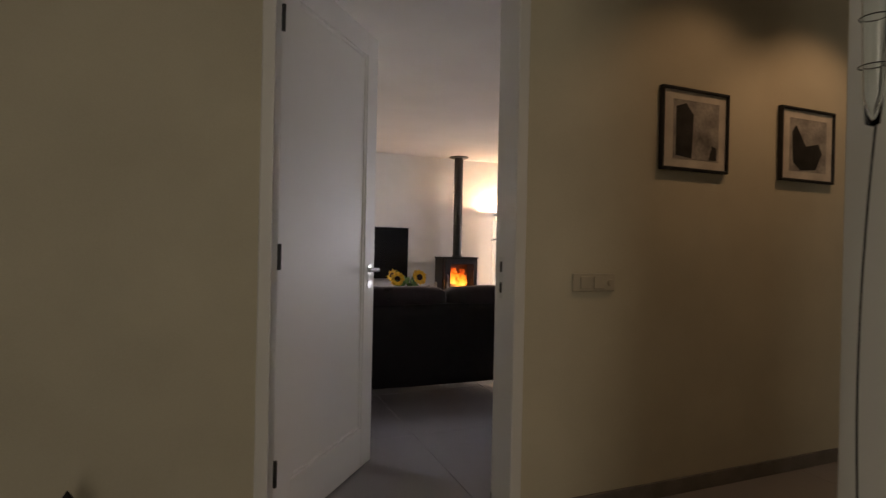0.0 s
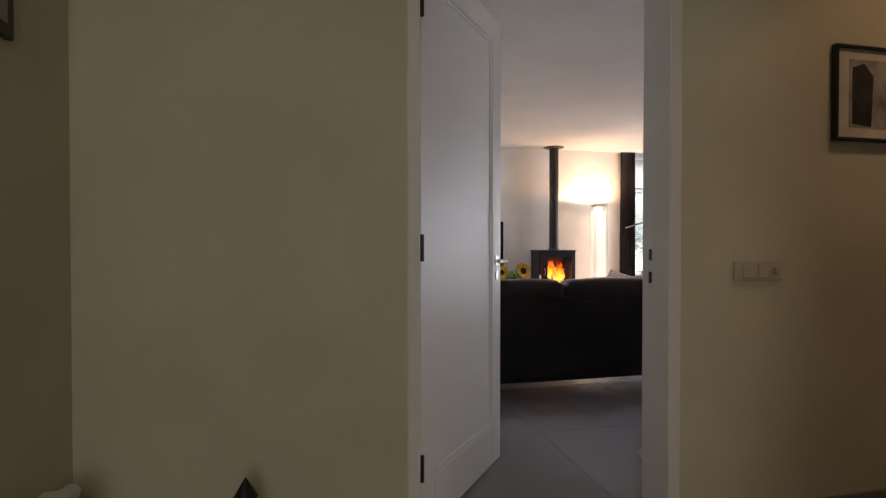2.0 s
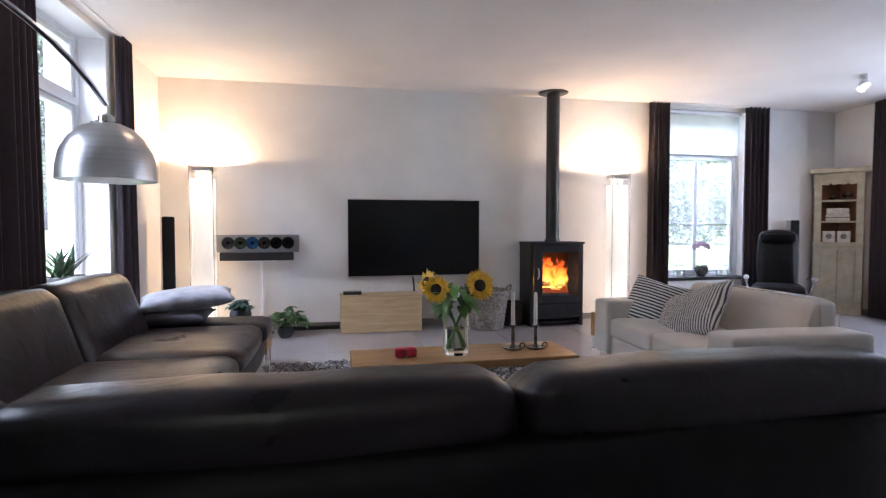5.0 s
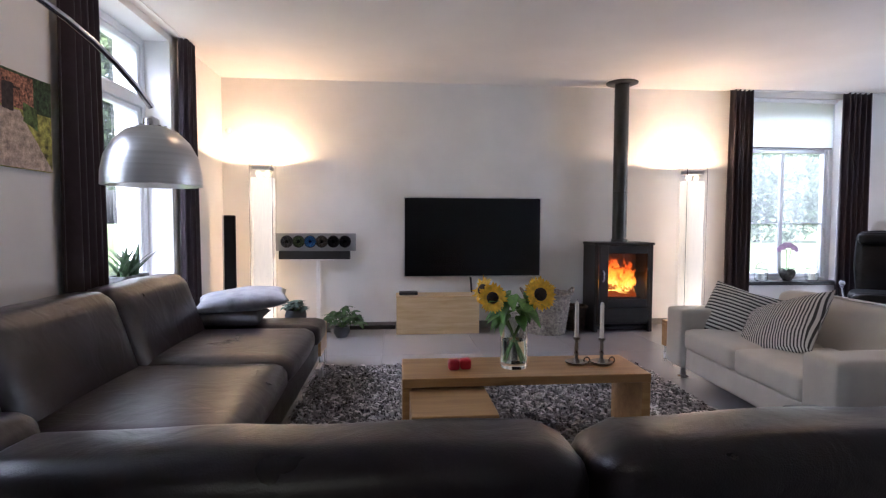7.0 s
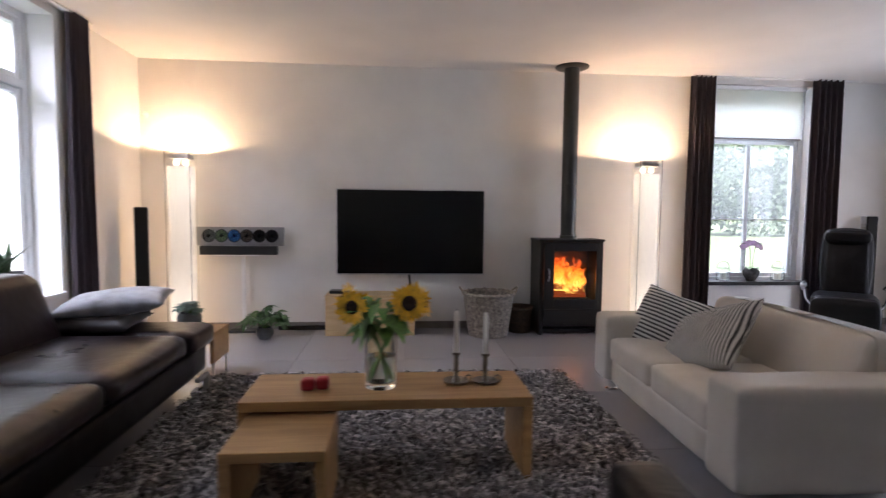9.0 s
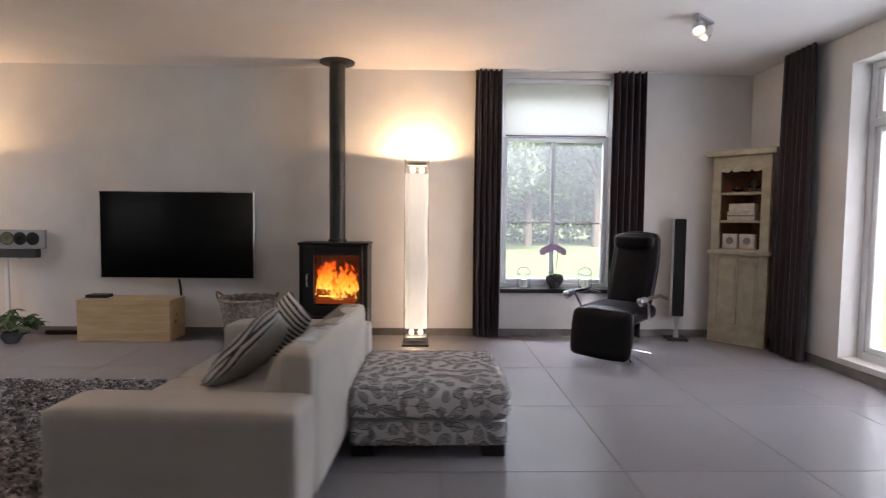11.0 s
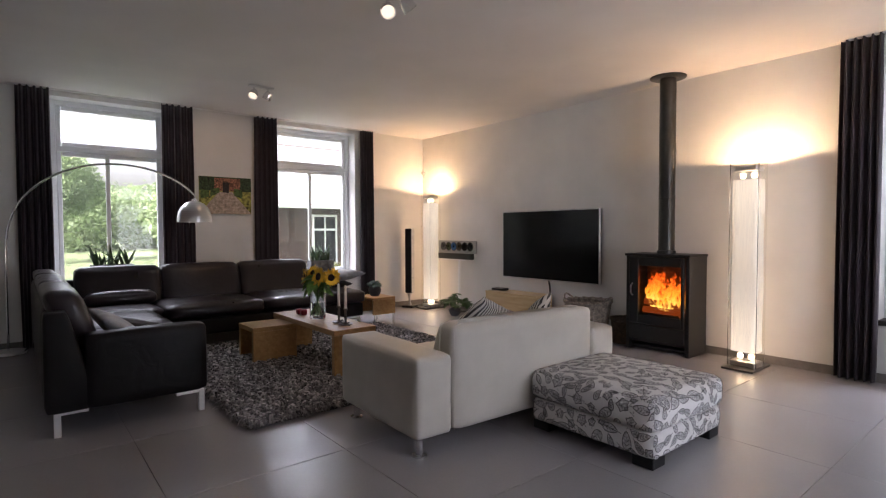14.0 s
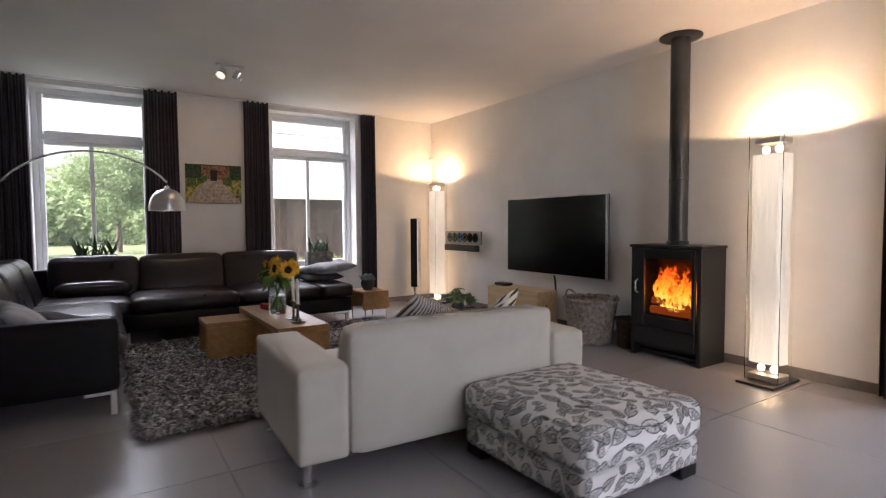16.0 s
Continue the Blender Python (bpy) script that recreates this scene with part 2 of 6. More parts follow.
SCREEN = mat("tv_screen", (0.003, 0.003, 0.0035), 0.2, vary=0.02, bump=0)
SCREEN.node_tree.nodes["Principled BSDF"].inputs["Specular IOR Level"].default_value = 0.25
BLACKP = mat("black_plastic", (0.014, 0.014, 0.015), 0.4, vary=0.1, fine=200, bump=0.05)
CLOTH = mat("black_speaker_cloth", (0.01, 0.01, 0.011), 0.95, fine=600, bump=0.4)
OAK = wood("oiled_oak", (0.42, 0.25, 0.1), (0.3, 0.16, 0.06), 0.33)
PINE = wood("pale_pine", (0.62, 0.46, 0.26), (0.5, 0.34, 0.17), 0.5, knots=True)
BLIND, bt, bb = node_mat("white_roller_blind")
bb.inputs["Base Color"].default_value, bb.inputs["Roughness"].default_value = (0.75, 0.75, 0.71, 1), 0.9
tl, mxs = bt.nodes.new("ShaderNodeBsdfTranslucent"), bt.nodes.new("ShaderNodeMixShader")
tl.inputs[0].default_value = (0.8, 0.82, 0.78, 1)
bt.links.new(bb.outputs[0], mxs.inputs[1]), bt.links.new(tl.outputs[0], mxs.inputs[2]), bt.links.new(mxs.outputs[0], bt.nodes["Material Output"].inputs[0])


# ---- building blocks ----
def part(name, bm, material, parent=None, label="", smooth=None, kind=""):
    me = bpy.data.meshes.new(name)
    bm.to_mesh(me)
    bm.free()
    me.materials.append(material)
    if smooth is not None:
        for p in me.polygons:
            p.use_smooth = True
        if smooth < 180:
            me.set_sharp_from_angle(angle=radians(smooth))
    ob = new(name, me)
    if parent is not None:
        ob.parent = parent
    return tagged(ob, label, kind=kind)


def thing(name, at, label, category, group="", turn=0):
    ob = new(name)
    ob.empty_display_size = 0.05
    ob.matrix_world = pose(*at, 0, 0, turn)
    return tagged(ob, label, category, group)


def box(x0, x1, y0, y1, z0, z1, bevel=0.0, seg=2, bm=None):
    own = bm is None
    bm = bm or bmesh.new()
    made = bmesh.ops.create_cube(bm, size=1.0, matrix=Matrix.LocRotScale(((x0 + x1) / 2, (y0 + y1) / 2, (z0 + z1) / 2), None, (x1 - x0, y1 - y0, z1 - z0)))
    if bevel:
        edges = list({e for v in made["verts"] for e in v.link_edges})
        bmesh.ops.bevel(bm, geom=edges, offset=bevel, segments=seg, profile=0.5, affect="EDGES")
    return bm


def soft(x0, x1, y0, y1, z0, z1, r=0.05, bulge=0.02, cuts=10, lean=(0, 0), wrinkle=0.004, seed=0):
    """An upholstered block: rounded edges, swollen faces, faint unevenness; lean shifts the top."""
    bm = bmesh.new()
    bmesh.ops.create_cube(bm, size=2.0)
    bmesh.ops.subdivide_edges(bm, edges=bm.edges[:], cuts=cuts, use_grid_fill=True)
    h = Vector(((x1 - x0) / 2, (y1 - y0) / 2, (z1 - z0) / 2))
    c = Vector(((x0 + x1) / 2, (y0 + y1) / 2, (z0 + z1) / 2))
    r = min(r, min(h) * 0.98)
    for v in bm.verts:
        u = v.co.copy()
        p = Vector([a * b for a, b in zip(u, h)])
        core = Vector([max(-(b - r), min(b - r, a)) for a, b in zip(p, h)])
        d = p - core
        p = core + (d.normalized() * r if d.length > 1e-6 else d)
        for i in range(3):
            j, k = (i + 1) % 3, (i + 2) % 3
            if abs(u[i]) > 0.999:
                p[i] += math.copysign(bulge * (1 - u[j] ** 2) * (1 - u[k] ** 2), u[i])
        s = noise.noise((c + p) * 5 + Vector((seed * 7.1, 0, 0))) * wrinkle
        p += p.normalized() * s
        w = (u.z + 1) / 2
        p.x += lean[0] * w
        p.y += lean[1] * w
        v.co = c + p
    return bm


def lathe(profile, seg=24, at=(0, 0, 0), bm=None):
    """A turned shape from (radius, height) pairs."""
    bm = bm or bmesh.new()
    rings = []
    for r, z in profile:
        rings.append([bm.verts.new((at[0] + r * math.cos(2 * math.pi * i / seg), at[1] + r * math.sin(2 * math.pi * i / seg), at[2] + z)) for i in range(seg)])
    for a, b in zip(rings, rings[1:]):
        for i in range(seg):
            bm.faces.new((a[i], a[(i + 1) % seg], b[(i + 1) % seg], b[i]))
    if profile[0][0] > 1e-5:
        bm.faces.new(list(reversed(rings[0])))
    if profile[-1][0] > 1e-5:
        bm.faces.new(rings[-1])
    return bm


def tube(points, radius, seg=8, bm=None, taper=1.0):
    bm = bm or bmesh.new()
    pts = [Vector(p) for p in points]
    rings = []
    for i, p in enumerate(pts):
        d = (pts[min(i + 1, len(pts) - 1)] - pts[max(i - 1, 0)]).normalized()
        side = d.cross(Vector((0.31, 0.17, 0.93))).normalized()
        up = d.cross(side)
        r = radius * (1 + (taper - 1) * i / max(1, len(pts) - 1))
        rings.append([bm.verts.new(p + (side * math.cos(2 * math.pi * k / seg) + up * math.sin(2 * math.pi * k / seg)) * r) for k in range(seg)])
    for a, b in zip(rings, rings[1:]):
        for k in range(seg):
            bm.faces.new((a[k], a[(k + 1) % seg], b[(k + 1) % seg], b[k]))
    bm.faces.new(list(reversed(rings[0])))
    bm.faces.new(rings[-1])
    return bm


def wall_with_holes(name, along, a0, a1, near, far, z1, holes, material, label):
    """A wall along x or y from a0 to a1, from near to far in depth, with (from, to, bottom, top) openings through it."""
    bm = bmesh.new()

    def slab(u0, u1, w0, w1):
        if u1 - u0 < 1e-4 or w1 - w0 < 1e-4:
            return
        if along == "x":
            box(u0, u1, near, far, w0, w1, bm=bm)
        else:
            box(near, far, u0, u1, w0, w1, bm=bm)
    at = a0
    for h0, h1, b, t in sorted(holes):
        slab(at, h0, 0, z1)
        slab(h0, h1, 0, b)
        slab(h0, h1, t, z1)
        at = h1
    slab(at, a1, 0, z1)
    bmesh.ops.remove_doubles(bm, verts=bm.verts[:], dist=0.0005)
    inner = [f for f in bm.faces if sum(1 for g in bm.faces if g is not f and (g.calc_center_median() - f.calc_center_median()).length < 1e-4)]
    bmesh.ops.delete(bm, geom=inner, context="FACES")
    return tagged(part(name, bm, material), label, "wall", kind="structure")


# ---- the rooms ----
H = 2.75
X0, X1, YD, YT = 0.12, 8.78, 2.514, 9.2
wall_with_holes("wall_west", "y", YD - 0.003, YT + 0.35, -0.33, X0, H, [(4.20, 5.355, 0.57, 2.69), (6.69, 7.905, 0.57, 2.69)], PLASTER, "white plaster wall with two tall windows")
wall_with_holes("wall_north", "x", X0, X1 + 0.35, YT, YT + 0.36, H, [(6.14, 7.38, 0.48, 2.69)], PLASTER, "white plaster wall behind the television and stove")
wall_with_holes("wall_east", "y", YD, YT, X1, X1 + 0.36, H, [(5.9, 7.9, 0.12, 2.5)], PLASTER, "white plaster wall with a wide window")
wall_with_holes("wall_door", "x", -0.33, X1 + 0.36, 2.365, YD - 0.004, H, [(0.925, 1.92, 0, 2.30)], PLASTER, "plaster wall between hall and living room")
floor = tagged(part("floor", box(-0.6, 9.5, -2.4, 9.56, -0.06, -0.004), GROUT), "grey grouted floor bed under large tiles", "floor", kind="structure")
tagged(part("ceiling", box(-0.33, 9.5, -2.2, 9.56, H, H + 0.1), CEILING), "flat white painted ceiling", "ceiling", kind="structure")
hall_face = tagged(part("wall_hall_front", box(-0.1, 0.925, 2.357, 2.364, 0, H), HALL), "cream plastered hall wall", "wall", kind="structure")
tagged(part("wall_hall_pictures", box(1.92, 5.6, 2.357, 2.364, 0, H), HALL), "cream plastered hall wall with framed photographs", "wall", kind="structure")
tagged(part("wall_hall_lintel", box(0.925, 1.92, 2.357, 2.364, 2.30, H), HALL), "cream plaster above the door", "wall", kind="structure")
tagged(part("wall_hall_left", box(-0.22, -0.1, -2.2, 2.51, 0, H), HALL), "cream plastered hall side wall", "wall", kind="structure")
tagged(part("wall_hall_back", box(-0.22, 5.6, -2.3, -2.2, 0, H), HALL), "plain hall wall", "wall", kind="structure")
tagged(part("wall_hall_end", box(5.6, 5.72, -2.2, 2.364, 0, H), HALL), "plain hall end wall", "wall", kind="structure")
bm = bmesh.new()
for x0, x1, y0, y1 in ((X0, 6.0, YT - 0.012, YT), (6.0, X1, YT - 0.012, YT), (X0, X0 + 0.012, YD, YT - 0.012), (X1 - 0.012, X1, YD, YT - 0.012), (1.9, X1 - 0.012, YD, YD + 0.012), (1.95, 5.6, 2.344, 2.3565)):
    box(x0, x1, y0, y1, 0, 0.075, 0.002, 1, bm)
tagged(part("baseboard", bm, SKIRT), "low taupe tiled skirting along the walls", "skirting", kind="structure")

# door frame and open door
door_frame = tagged(new("door_frame"), "white painted wooden door frame", "door frame", kind="structure")
for x0, x1 in ((0.90, 0.945), (1.903, 1.955)):
    part("jamb", box(x0, x1, 2.35, 2.526, 0, 2.27, 0.004, 1), PAINT, door_frame)
part("head", box(0.90, 1.955, 2.35, 2.526, 2.27, 2.33, 0.004, 1), PAINT, door_frame)
part("strike_plate", box(1.9005, 1.9035, 2.45, 2.482, 0.94, 1.12, 0.001, 1), SATIN, door_frame, "steel strike plate")
for z in (0.965, 1.055):
    part("latch_slot", box(1.8995, 1.9003, 2.456, 2.476, z, z + 0.045), BLACKP, door_frame)
door = tagged(new("door_1"), "white painted panelled door standing open with steel handle", "door", kind="structure")
door.matrix_world = pose(0.978, 2.53, 0.012, 0, 0, math.degrees(math.atan2(3.19 - 2.53, 1.521 - 0.978)))
W, T, HD = 0.855, 0.042, 2.24
bm = bmesh.new()
for x0, x1, z0, z1 in ((0, 0.115, 0, HD), (W - 0.115, W, 0, HD), (0.115, W - 0.115, 0, 0.2), (0.115, W - 0.115, HD - 0.12, HD)):
    box(x0, x1, 0, T, z0, z1, 0.003, 1, bm)
part("stile_frame", bm, PAINT, door)
part("panel", box(0.115, W - 0.115, 0.012, T - 0.012, 0.2, HD - 0.12), PAINT, door)
bm = bmesh.new()
for x0, x1, z0, z1 in ((0.115, 0.133, 0.2, HD - 0.12), (W - 0.133, W - 0.115, 0.2, HD - 0.12), (0.133, W - 0.133, 0.2, 0.218), (0.133, W - 0.133, HD - 0.138, HD - 0.12)):
    box(x0, x1, 0.005, T - 0.005, z0, z1, 0.004, 1, bm)
part("moulding", bm, PAINT, door)
for y in (-0.004, T):
    part("rose", lathe([(0.0, 0), (0.024, 0), (0.026, 0.004), (0.0, 0.004)], 20), STEEL, door).matrix_local = pose(W - 0.06, y + (0.004 if y < 0 else 0), 1.02, 90 if y < 0 else -90)
    part("keyhole_rose", lathe([(0.0, 0), (0.022, 0), (0.024, 0.004), (0.0, 0.004)], 20), STEEL, door).matrix_local = pose(W - 0.06, y + (0.004 if y < 0 else 0), 0.945, 90 if y < 0 else -90)
    s = -1 if y < 0 else 1
    part("door_handle", tube([(W - 0.06, y, 1.02), (W - 0.06, y + s * 0.045, 1.02), (W - 0.075, y + s * 0.055, 1.02), (W - 0.18, y + s * 0.055, 1.02)], 0.0095, 10), STEEL, door, smooth=60)
for z in (0.22, 1.045, 1.95):
    part("hinge", lathe([(0.0, 0), (0.008, 0), (0.008, 0.1), (0.0, 0.1)], 10, (-0.004, T / 2 - 0.03, z)), PIPE, door, "dark hinge knuckle")


# ---- windows ----
def window(name, label, m, w, h, transom, mullion, bars=(), glazing=None):
    """A painted frame in the opening: local x along the wall, y outwards, z up from the sill."""
    ob = tagged(new(name), label, "window", kind="structure")
    ob.matrix_world = m
    fr = 0.055
    bm = bmesh.new()
    for x0, x1, z0, z1 in ((0, fr, 0, h), (w - fr, w, 0, h), (fr, w - fr, 0, 0.06), (fr, w - fr, h - fr, h)):
        box(x0, x1, 0, 0.09, z0, z1, 0.004, 1, bm)
    part("window_frame", bm, WINPAINT, ob)
    part("transom", box(fr, w - fr, -0.01, 0.09, transom - 0.03, transom + 0.03, 0.004, 1), WINPAINT, ob)
    for z0, z1 in ((0.06, transom - 0.03), (transom + 0.03, h - fr)):
        s = 0.05
        bm = bmesh.new()
        for x0, x1, a, b in ((fr, fr + s, z0, z1), (w - fr - s, w - fr, z0, z1), (fr + s, w - fr - s, z0, z0 + s), (fr + s, w - fr - s, z1 - s, z1)):
            box(x0 + 0.003, x1 - 0.003, 0.012, 0.07, a + 0.003, b - 0.003, 0.006, 1, bm)
        part("sash", bm, WINPAINT, ob)
        p = part("pane", box(fr + s - 0.005, w - fr - s + 0.005, 0.038, 0.042, z0 + s - 0.005, z1 - s + 0.005), glazing or PANE, ob)
        p.visible_shadow = False
    part("mullion", box(mullion - 0.022, mullion + 0.022, 0.02, 0.06, 0.1, transom - 0.08, 0.004, 1), WINPAINT, ob)
    for z in bars:
        part("glazing_bar", box(fr + 0.05, w - fr - 0.05, 0.03, 0.05, z - 0.008, z + 0.008), WINPAINT, ob)
    return ob


wa = window("window_1", "tall white casement window with fixed top light", Matrix.Translation((-0.08, 4.20, 0.57)) @ pose(0, 0, 0, 0, 0, 90), 1.155, 2.12, 1.585, 0.54)
wb = window("window_2", "tall white casement window with fixed top light", Matrix.Translation((-0.08, 6.69, 0.57)) @ pose(0, 0, 0, 0, 0, 90), 1.215, 2.12, 1.585, 0.583)
wc = window("window_3", "white casement window with roller blind above", Matrix.Translation((6.14, YT + 0.16, 0.48)), 1.24, 2.21, 1.66, 0.60, (0.72,), VEILED)
wd = window("window_4", "wide white window", Matrix.Translation((X1 + 0.16, 7.9, 0.12)) @ pose(0, 0, 0, 0, 0, -90), 2.0, 2.38, 1.9, 1.0)
part("window_latch", tube([(1.125, 0.012, 0.66), (1.125, -0.035, 0.66), (1.125, -0.035, 0.56)], 0.008, 8), STEEL, wc, "steel latch", smooth=60)
for ob, w, d in ((wa, 1.155, 0.2), (wb, 1.215, 0.2)):
    part("window_sill", box(-0.0, w, -d - 0.04, 0, -0.001, 0.025, 0.004, 1), PAINT, ob)
part("window_sill", box(0, 1.24, -0.2, -0.001, -0.02, 0.022, 0.004, 1), STOVE, wc, "dark stone sill")
blind = thing("roller_blind", (6.2, YT + 0.05, 2.1), "white translucent roller blind half lowered", "blind")
part("fabric", box(0, 1.06, 0, 0.003, 0.02, 0.545), BLIND, blind)
part("bottom_bar", box(0, 1.06, -0.006, 0.009, 0, 0.016, 0.004, 1), SKIRT, blind, "grey bottom bar")
part("cassette", box(-0.03, 1.09, -0.03, 0.04, 0.545, 0.585, 0.006, 1), WINPAINT, blind)


def curtain(at, width, turn, folds, seed):
    ob = thing("curtain", at, "dark aubergine floor-length curtain gathered beside the window", "curtain", "curtains", turn)
    bm = bmesh.new()
    nx, nz, rnd = folds * 10, 14, random.Random(seed)
    ph = [rnd.uniform(-0.6, 0.6) for _ in range(folds + 2)]
    grid = []
    for j in range(nz + 1):
        w = j / nz
        row = []
        for i in range(nx + 1):
            u = i / nx
            k = u * folds
            a = 2 * math.pi * (k + 0.25 * ph[int(k)] * (1 - w * 0.5))
            spread = 1 + 0.10 * math.sin(w * 2.2) * (1 - w)
            row.append(bm.verts.new(((u - 0.5) * width * spread, (0.045 - 0.012 * w) * math.sin(a) + 0.012 * math.sin(3 * a + seed) * (1 - w), w * (H - 0.013))))
        grid.append(row)
    for a, b in zip(grid, grid[1:]):
        for i in range(nx):
            bm.faces.new((a[i], a[i + 1], b[i + 1], b[i]))
    p = part("fabric", bm, CURTAIN, ob, smooth=180)
    s = p.modifiers.new("thick", "SOLIDIFY")
    s.thickness = 0.006
    return ob


for k, (y, w) in enumerate(((4.055, 0.28), (5.434, 0.34), (6.515, 0.30), (8.07, 0.21))):
    curtain((0.2, y, 0.01), w, 90, 5, k)
for k, (x, w) in enumerate(((6.01, 0.27), (7.46, 0.34))):
    curtain((x, YT - 0.075, 0.01), w, 0, 5, 10 + k)
curtain((X1 - 0.1, 8.36, 0.01), 0.40, 90, 6, 20)
curtain((X1 - 0.1, 5.7, 0.01), 0.45, 90, 6, 21)
for name, (x0, x1, y0, y1) in {"curtain_rail": (0.18, 0.21, 3.85, 8.25)}.items():
    tagged(part(name, box(x0, x1, y0, y1, H - 0.012, H - 0.001), PAINT), "slim white ceiling curtain rail", "curtain rail", kind="structure")
tagged(part("curtain_rail", box(5.9, 7.85, YT - 0.09, YT - 0.06, H - 0.012, H - 0.001), PAINT), "slim white ceiling curtain rail", "curtain rail", kind="structure")


# ---- the corner sofa ----
def angle_leg(parent, x, y, dx, dy, h=0.15):
    """A flat steel leg: an upright blade with a bracket along dx, dy."""
    bm = box(x - 0.018, x + 0.018, y - 0.018, y + 0.018, 0, h, 0.003, 1)
    box(min(x, x + dx) - 0.016, max(x, x + dx) + 0.016, min(y, y + dy) - 0.016, max(y, y + dy) + 0.016, h - 0.022, h, 0.003, 1, bm)
    return part("leg", bm, SATIN, parent, "flat brushed steel leg")


sofa = thing("corner_sofa", (0.32, 3.99, 0), "large dark brown leather corner sofa on steel legs", "sofa")
# run along the door side, local x 0..3.06, and along the window wall, local y 0..3.3
part("back_panel", soft(0.0, 2.90, 0.0, 0.13, 0.15, 0.74, 0.035, 0.004, 12), PANEL, sofa, "black leather back panel", smooth=180)
part("back_panel", soft(0.0, 0.13, 0.14, 2.92, 0.15, 0.72, 0.035, 0.004, 12), PANEL, sofa, smooth=180)
part("base", soft(0.10, 2.915, 0.12, 0.9, 0.15, 0.31, 0.03, 0.0, 8), PANEL, sofa, smooth=180)
part("base", soft(0.12, 1.10, 0.9, 3.28, 0.15, 0.33, 0.03, 0.0, 8), PANEL, sofa, smooth=180)
# arm at the free end with a wedge-shaped back
bm = soft(2.92, 3.07, 0.20, 0.89, 0.15, 0.605, 0.03, 0.004, 12)
part("armrest", bm, PANEL, sofa, "black leather slab arm", smooth=180)
bm = soft(2.905, 3.06, 0.0, 0.235, 0.15, 0.75, 0.03, 0.003, 12)
for v in bm.verts:
    v.co.y *= 1 - 0.5 * min(1, max(0, (v.co.z - 0.3)) / 0.46)
part("arm_back", bm, PANEL, sofa, smooth=180)
for k, (x0, x1) in enumerate(((1.05, 1.98), (1.99, 2.91))):
    part("seat_cushion", soft(x0, x1, 0.24, 0.93, 0.31, 0.47, 0.06, 0.02, 14, seed=k), BROWN, sofa, smooth=180)
part("seat_cushion", soft(0.2, 1.04, 0.2, 1.04, 0.31, 0.46, 0.05, 0.012, 12, seed=4), BROWN, sofa, smooth=180)
for k, (y0, y1) in enumerate(((1.05, 2.02), (2.03, 2.9))):
    part("seat_cushion", soft(0.26, 1.13, y0, y1, 0.33, 0.48, 0.06, 0.02, 14, seed=5 + k), BROWN, sofa, smooth=180)
part("seat_cushion", soft(0.12, 1.15, 2.91, 3.29, 0.33, 0.48, 0.045, 0.012, 12, seed=8), BROWN, sofa, "leather end seat without back", smooth=180)
for k, (x0, x1) in enumerate(((0.30, 1.06), (1.07, 1.97), (1.98, 2.88))):
    part("back_cushion", soft(x0, x1, 0.13, 0.33, 0.42, 0.855, 0.06, 0.014, 14, lean=(0, -0.13), wrinkle=0.008, seed=10 + k), BROWN, sofa, smooth=180)
    part("seam", tube([(x0 + 0.06 + (x1 - x0 - 0.12) * i / 10, 0.128 - 0.004 * math.sin(i), 0.775) for i in range(11)], 0.003, 6), BLACKL, sofa, smooth=60)
for k, (y0, y1) in enumerate(((0.36, 1.14), (1.15, 2.0), (2.01, 2.89))):
    part("back_cushion", soft(0.25, 0.45, y0, y1, 0.42, 0.85, 0.06, 0.012, 14, lean=(-0.15, 0), wrinkle=0.008, seed=20 + k), BROWN, sofa, smooth=180)
part("lumbar_roll", soft(0.36, 0.58, 0.42, 1.05, 0.45, 0.60, 0.07, 0.015, 12, wrinkle=0.006, seed=31), BROWN, sofa, smooth=180)
for x, y, dx, dy in ((3.0, 0.06, 0, 0.14), (3.03, 0.855, 0, -0.14), (0.3, 0.06, 0.14, 0), (1.1, 1.0, 0, -0.1), (1.12, 3.2, 0, -0.14), (0.2, 3.2, 0.14, 0)):
    angle_leg(sofa, x, y, dx, dy)


def pillow(name, at, w, h, d, m, material, label, seed=0, category="cushion", group=""):
    """A stuffed square: thin at the rim, with drawn-out corners."""
    bm = bmesh.new()
    n = 18
    sides = []
    for s in (1, -1):
        grid = []
        for i in range(n + 1):
            row = []
            for j in range(n + 1):
                u, v = 2 * i / n - 1, 2 * j / n - 1
                t = ((1 - u * u) * (1 - v * v)) ** 0.42
                pin = 1 - 0.07 * (1 - abs(v)) * abs(u) - 0.0
                pin2 = 1 - 0.07 * (1 - abs(u)) * abs(v)
                z = s * d / 2 * t + 0.008 * noise.noise(Vector((u * 3 + seed, v * 3, s)))
                row.append(bm.verts.new((u * w / 2 * pin, v * h / 2 * pin2, z)))
            grid.append(row)
        for a, b in zip(grid, grid[1:]):
            for j in range(n):
                q = (a[j], a[j + 1], b[j + 1], b[j])
                bm.faces.new(q if s < 0 else q[::-1])
        sides.append(grid)
    bmesh.ops.remove_doubles(bm, verts=bm.verts[:], dist=0.012)
    bmesh.ops.recalc_face_normals(bm, faces=bm.faces[:])
    ob = part(name, bm, material, None, smooth=180)
    ob.matrix_world = m
    return tagged(ob, label, category, group)


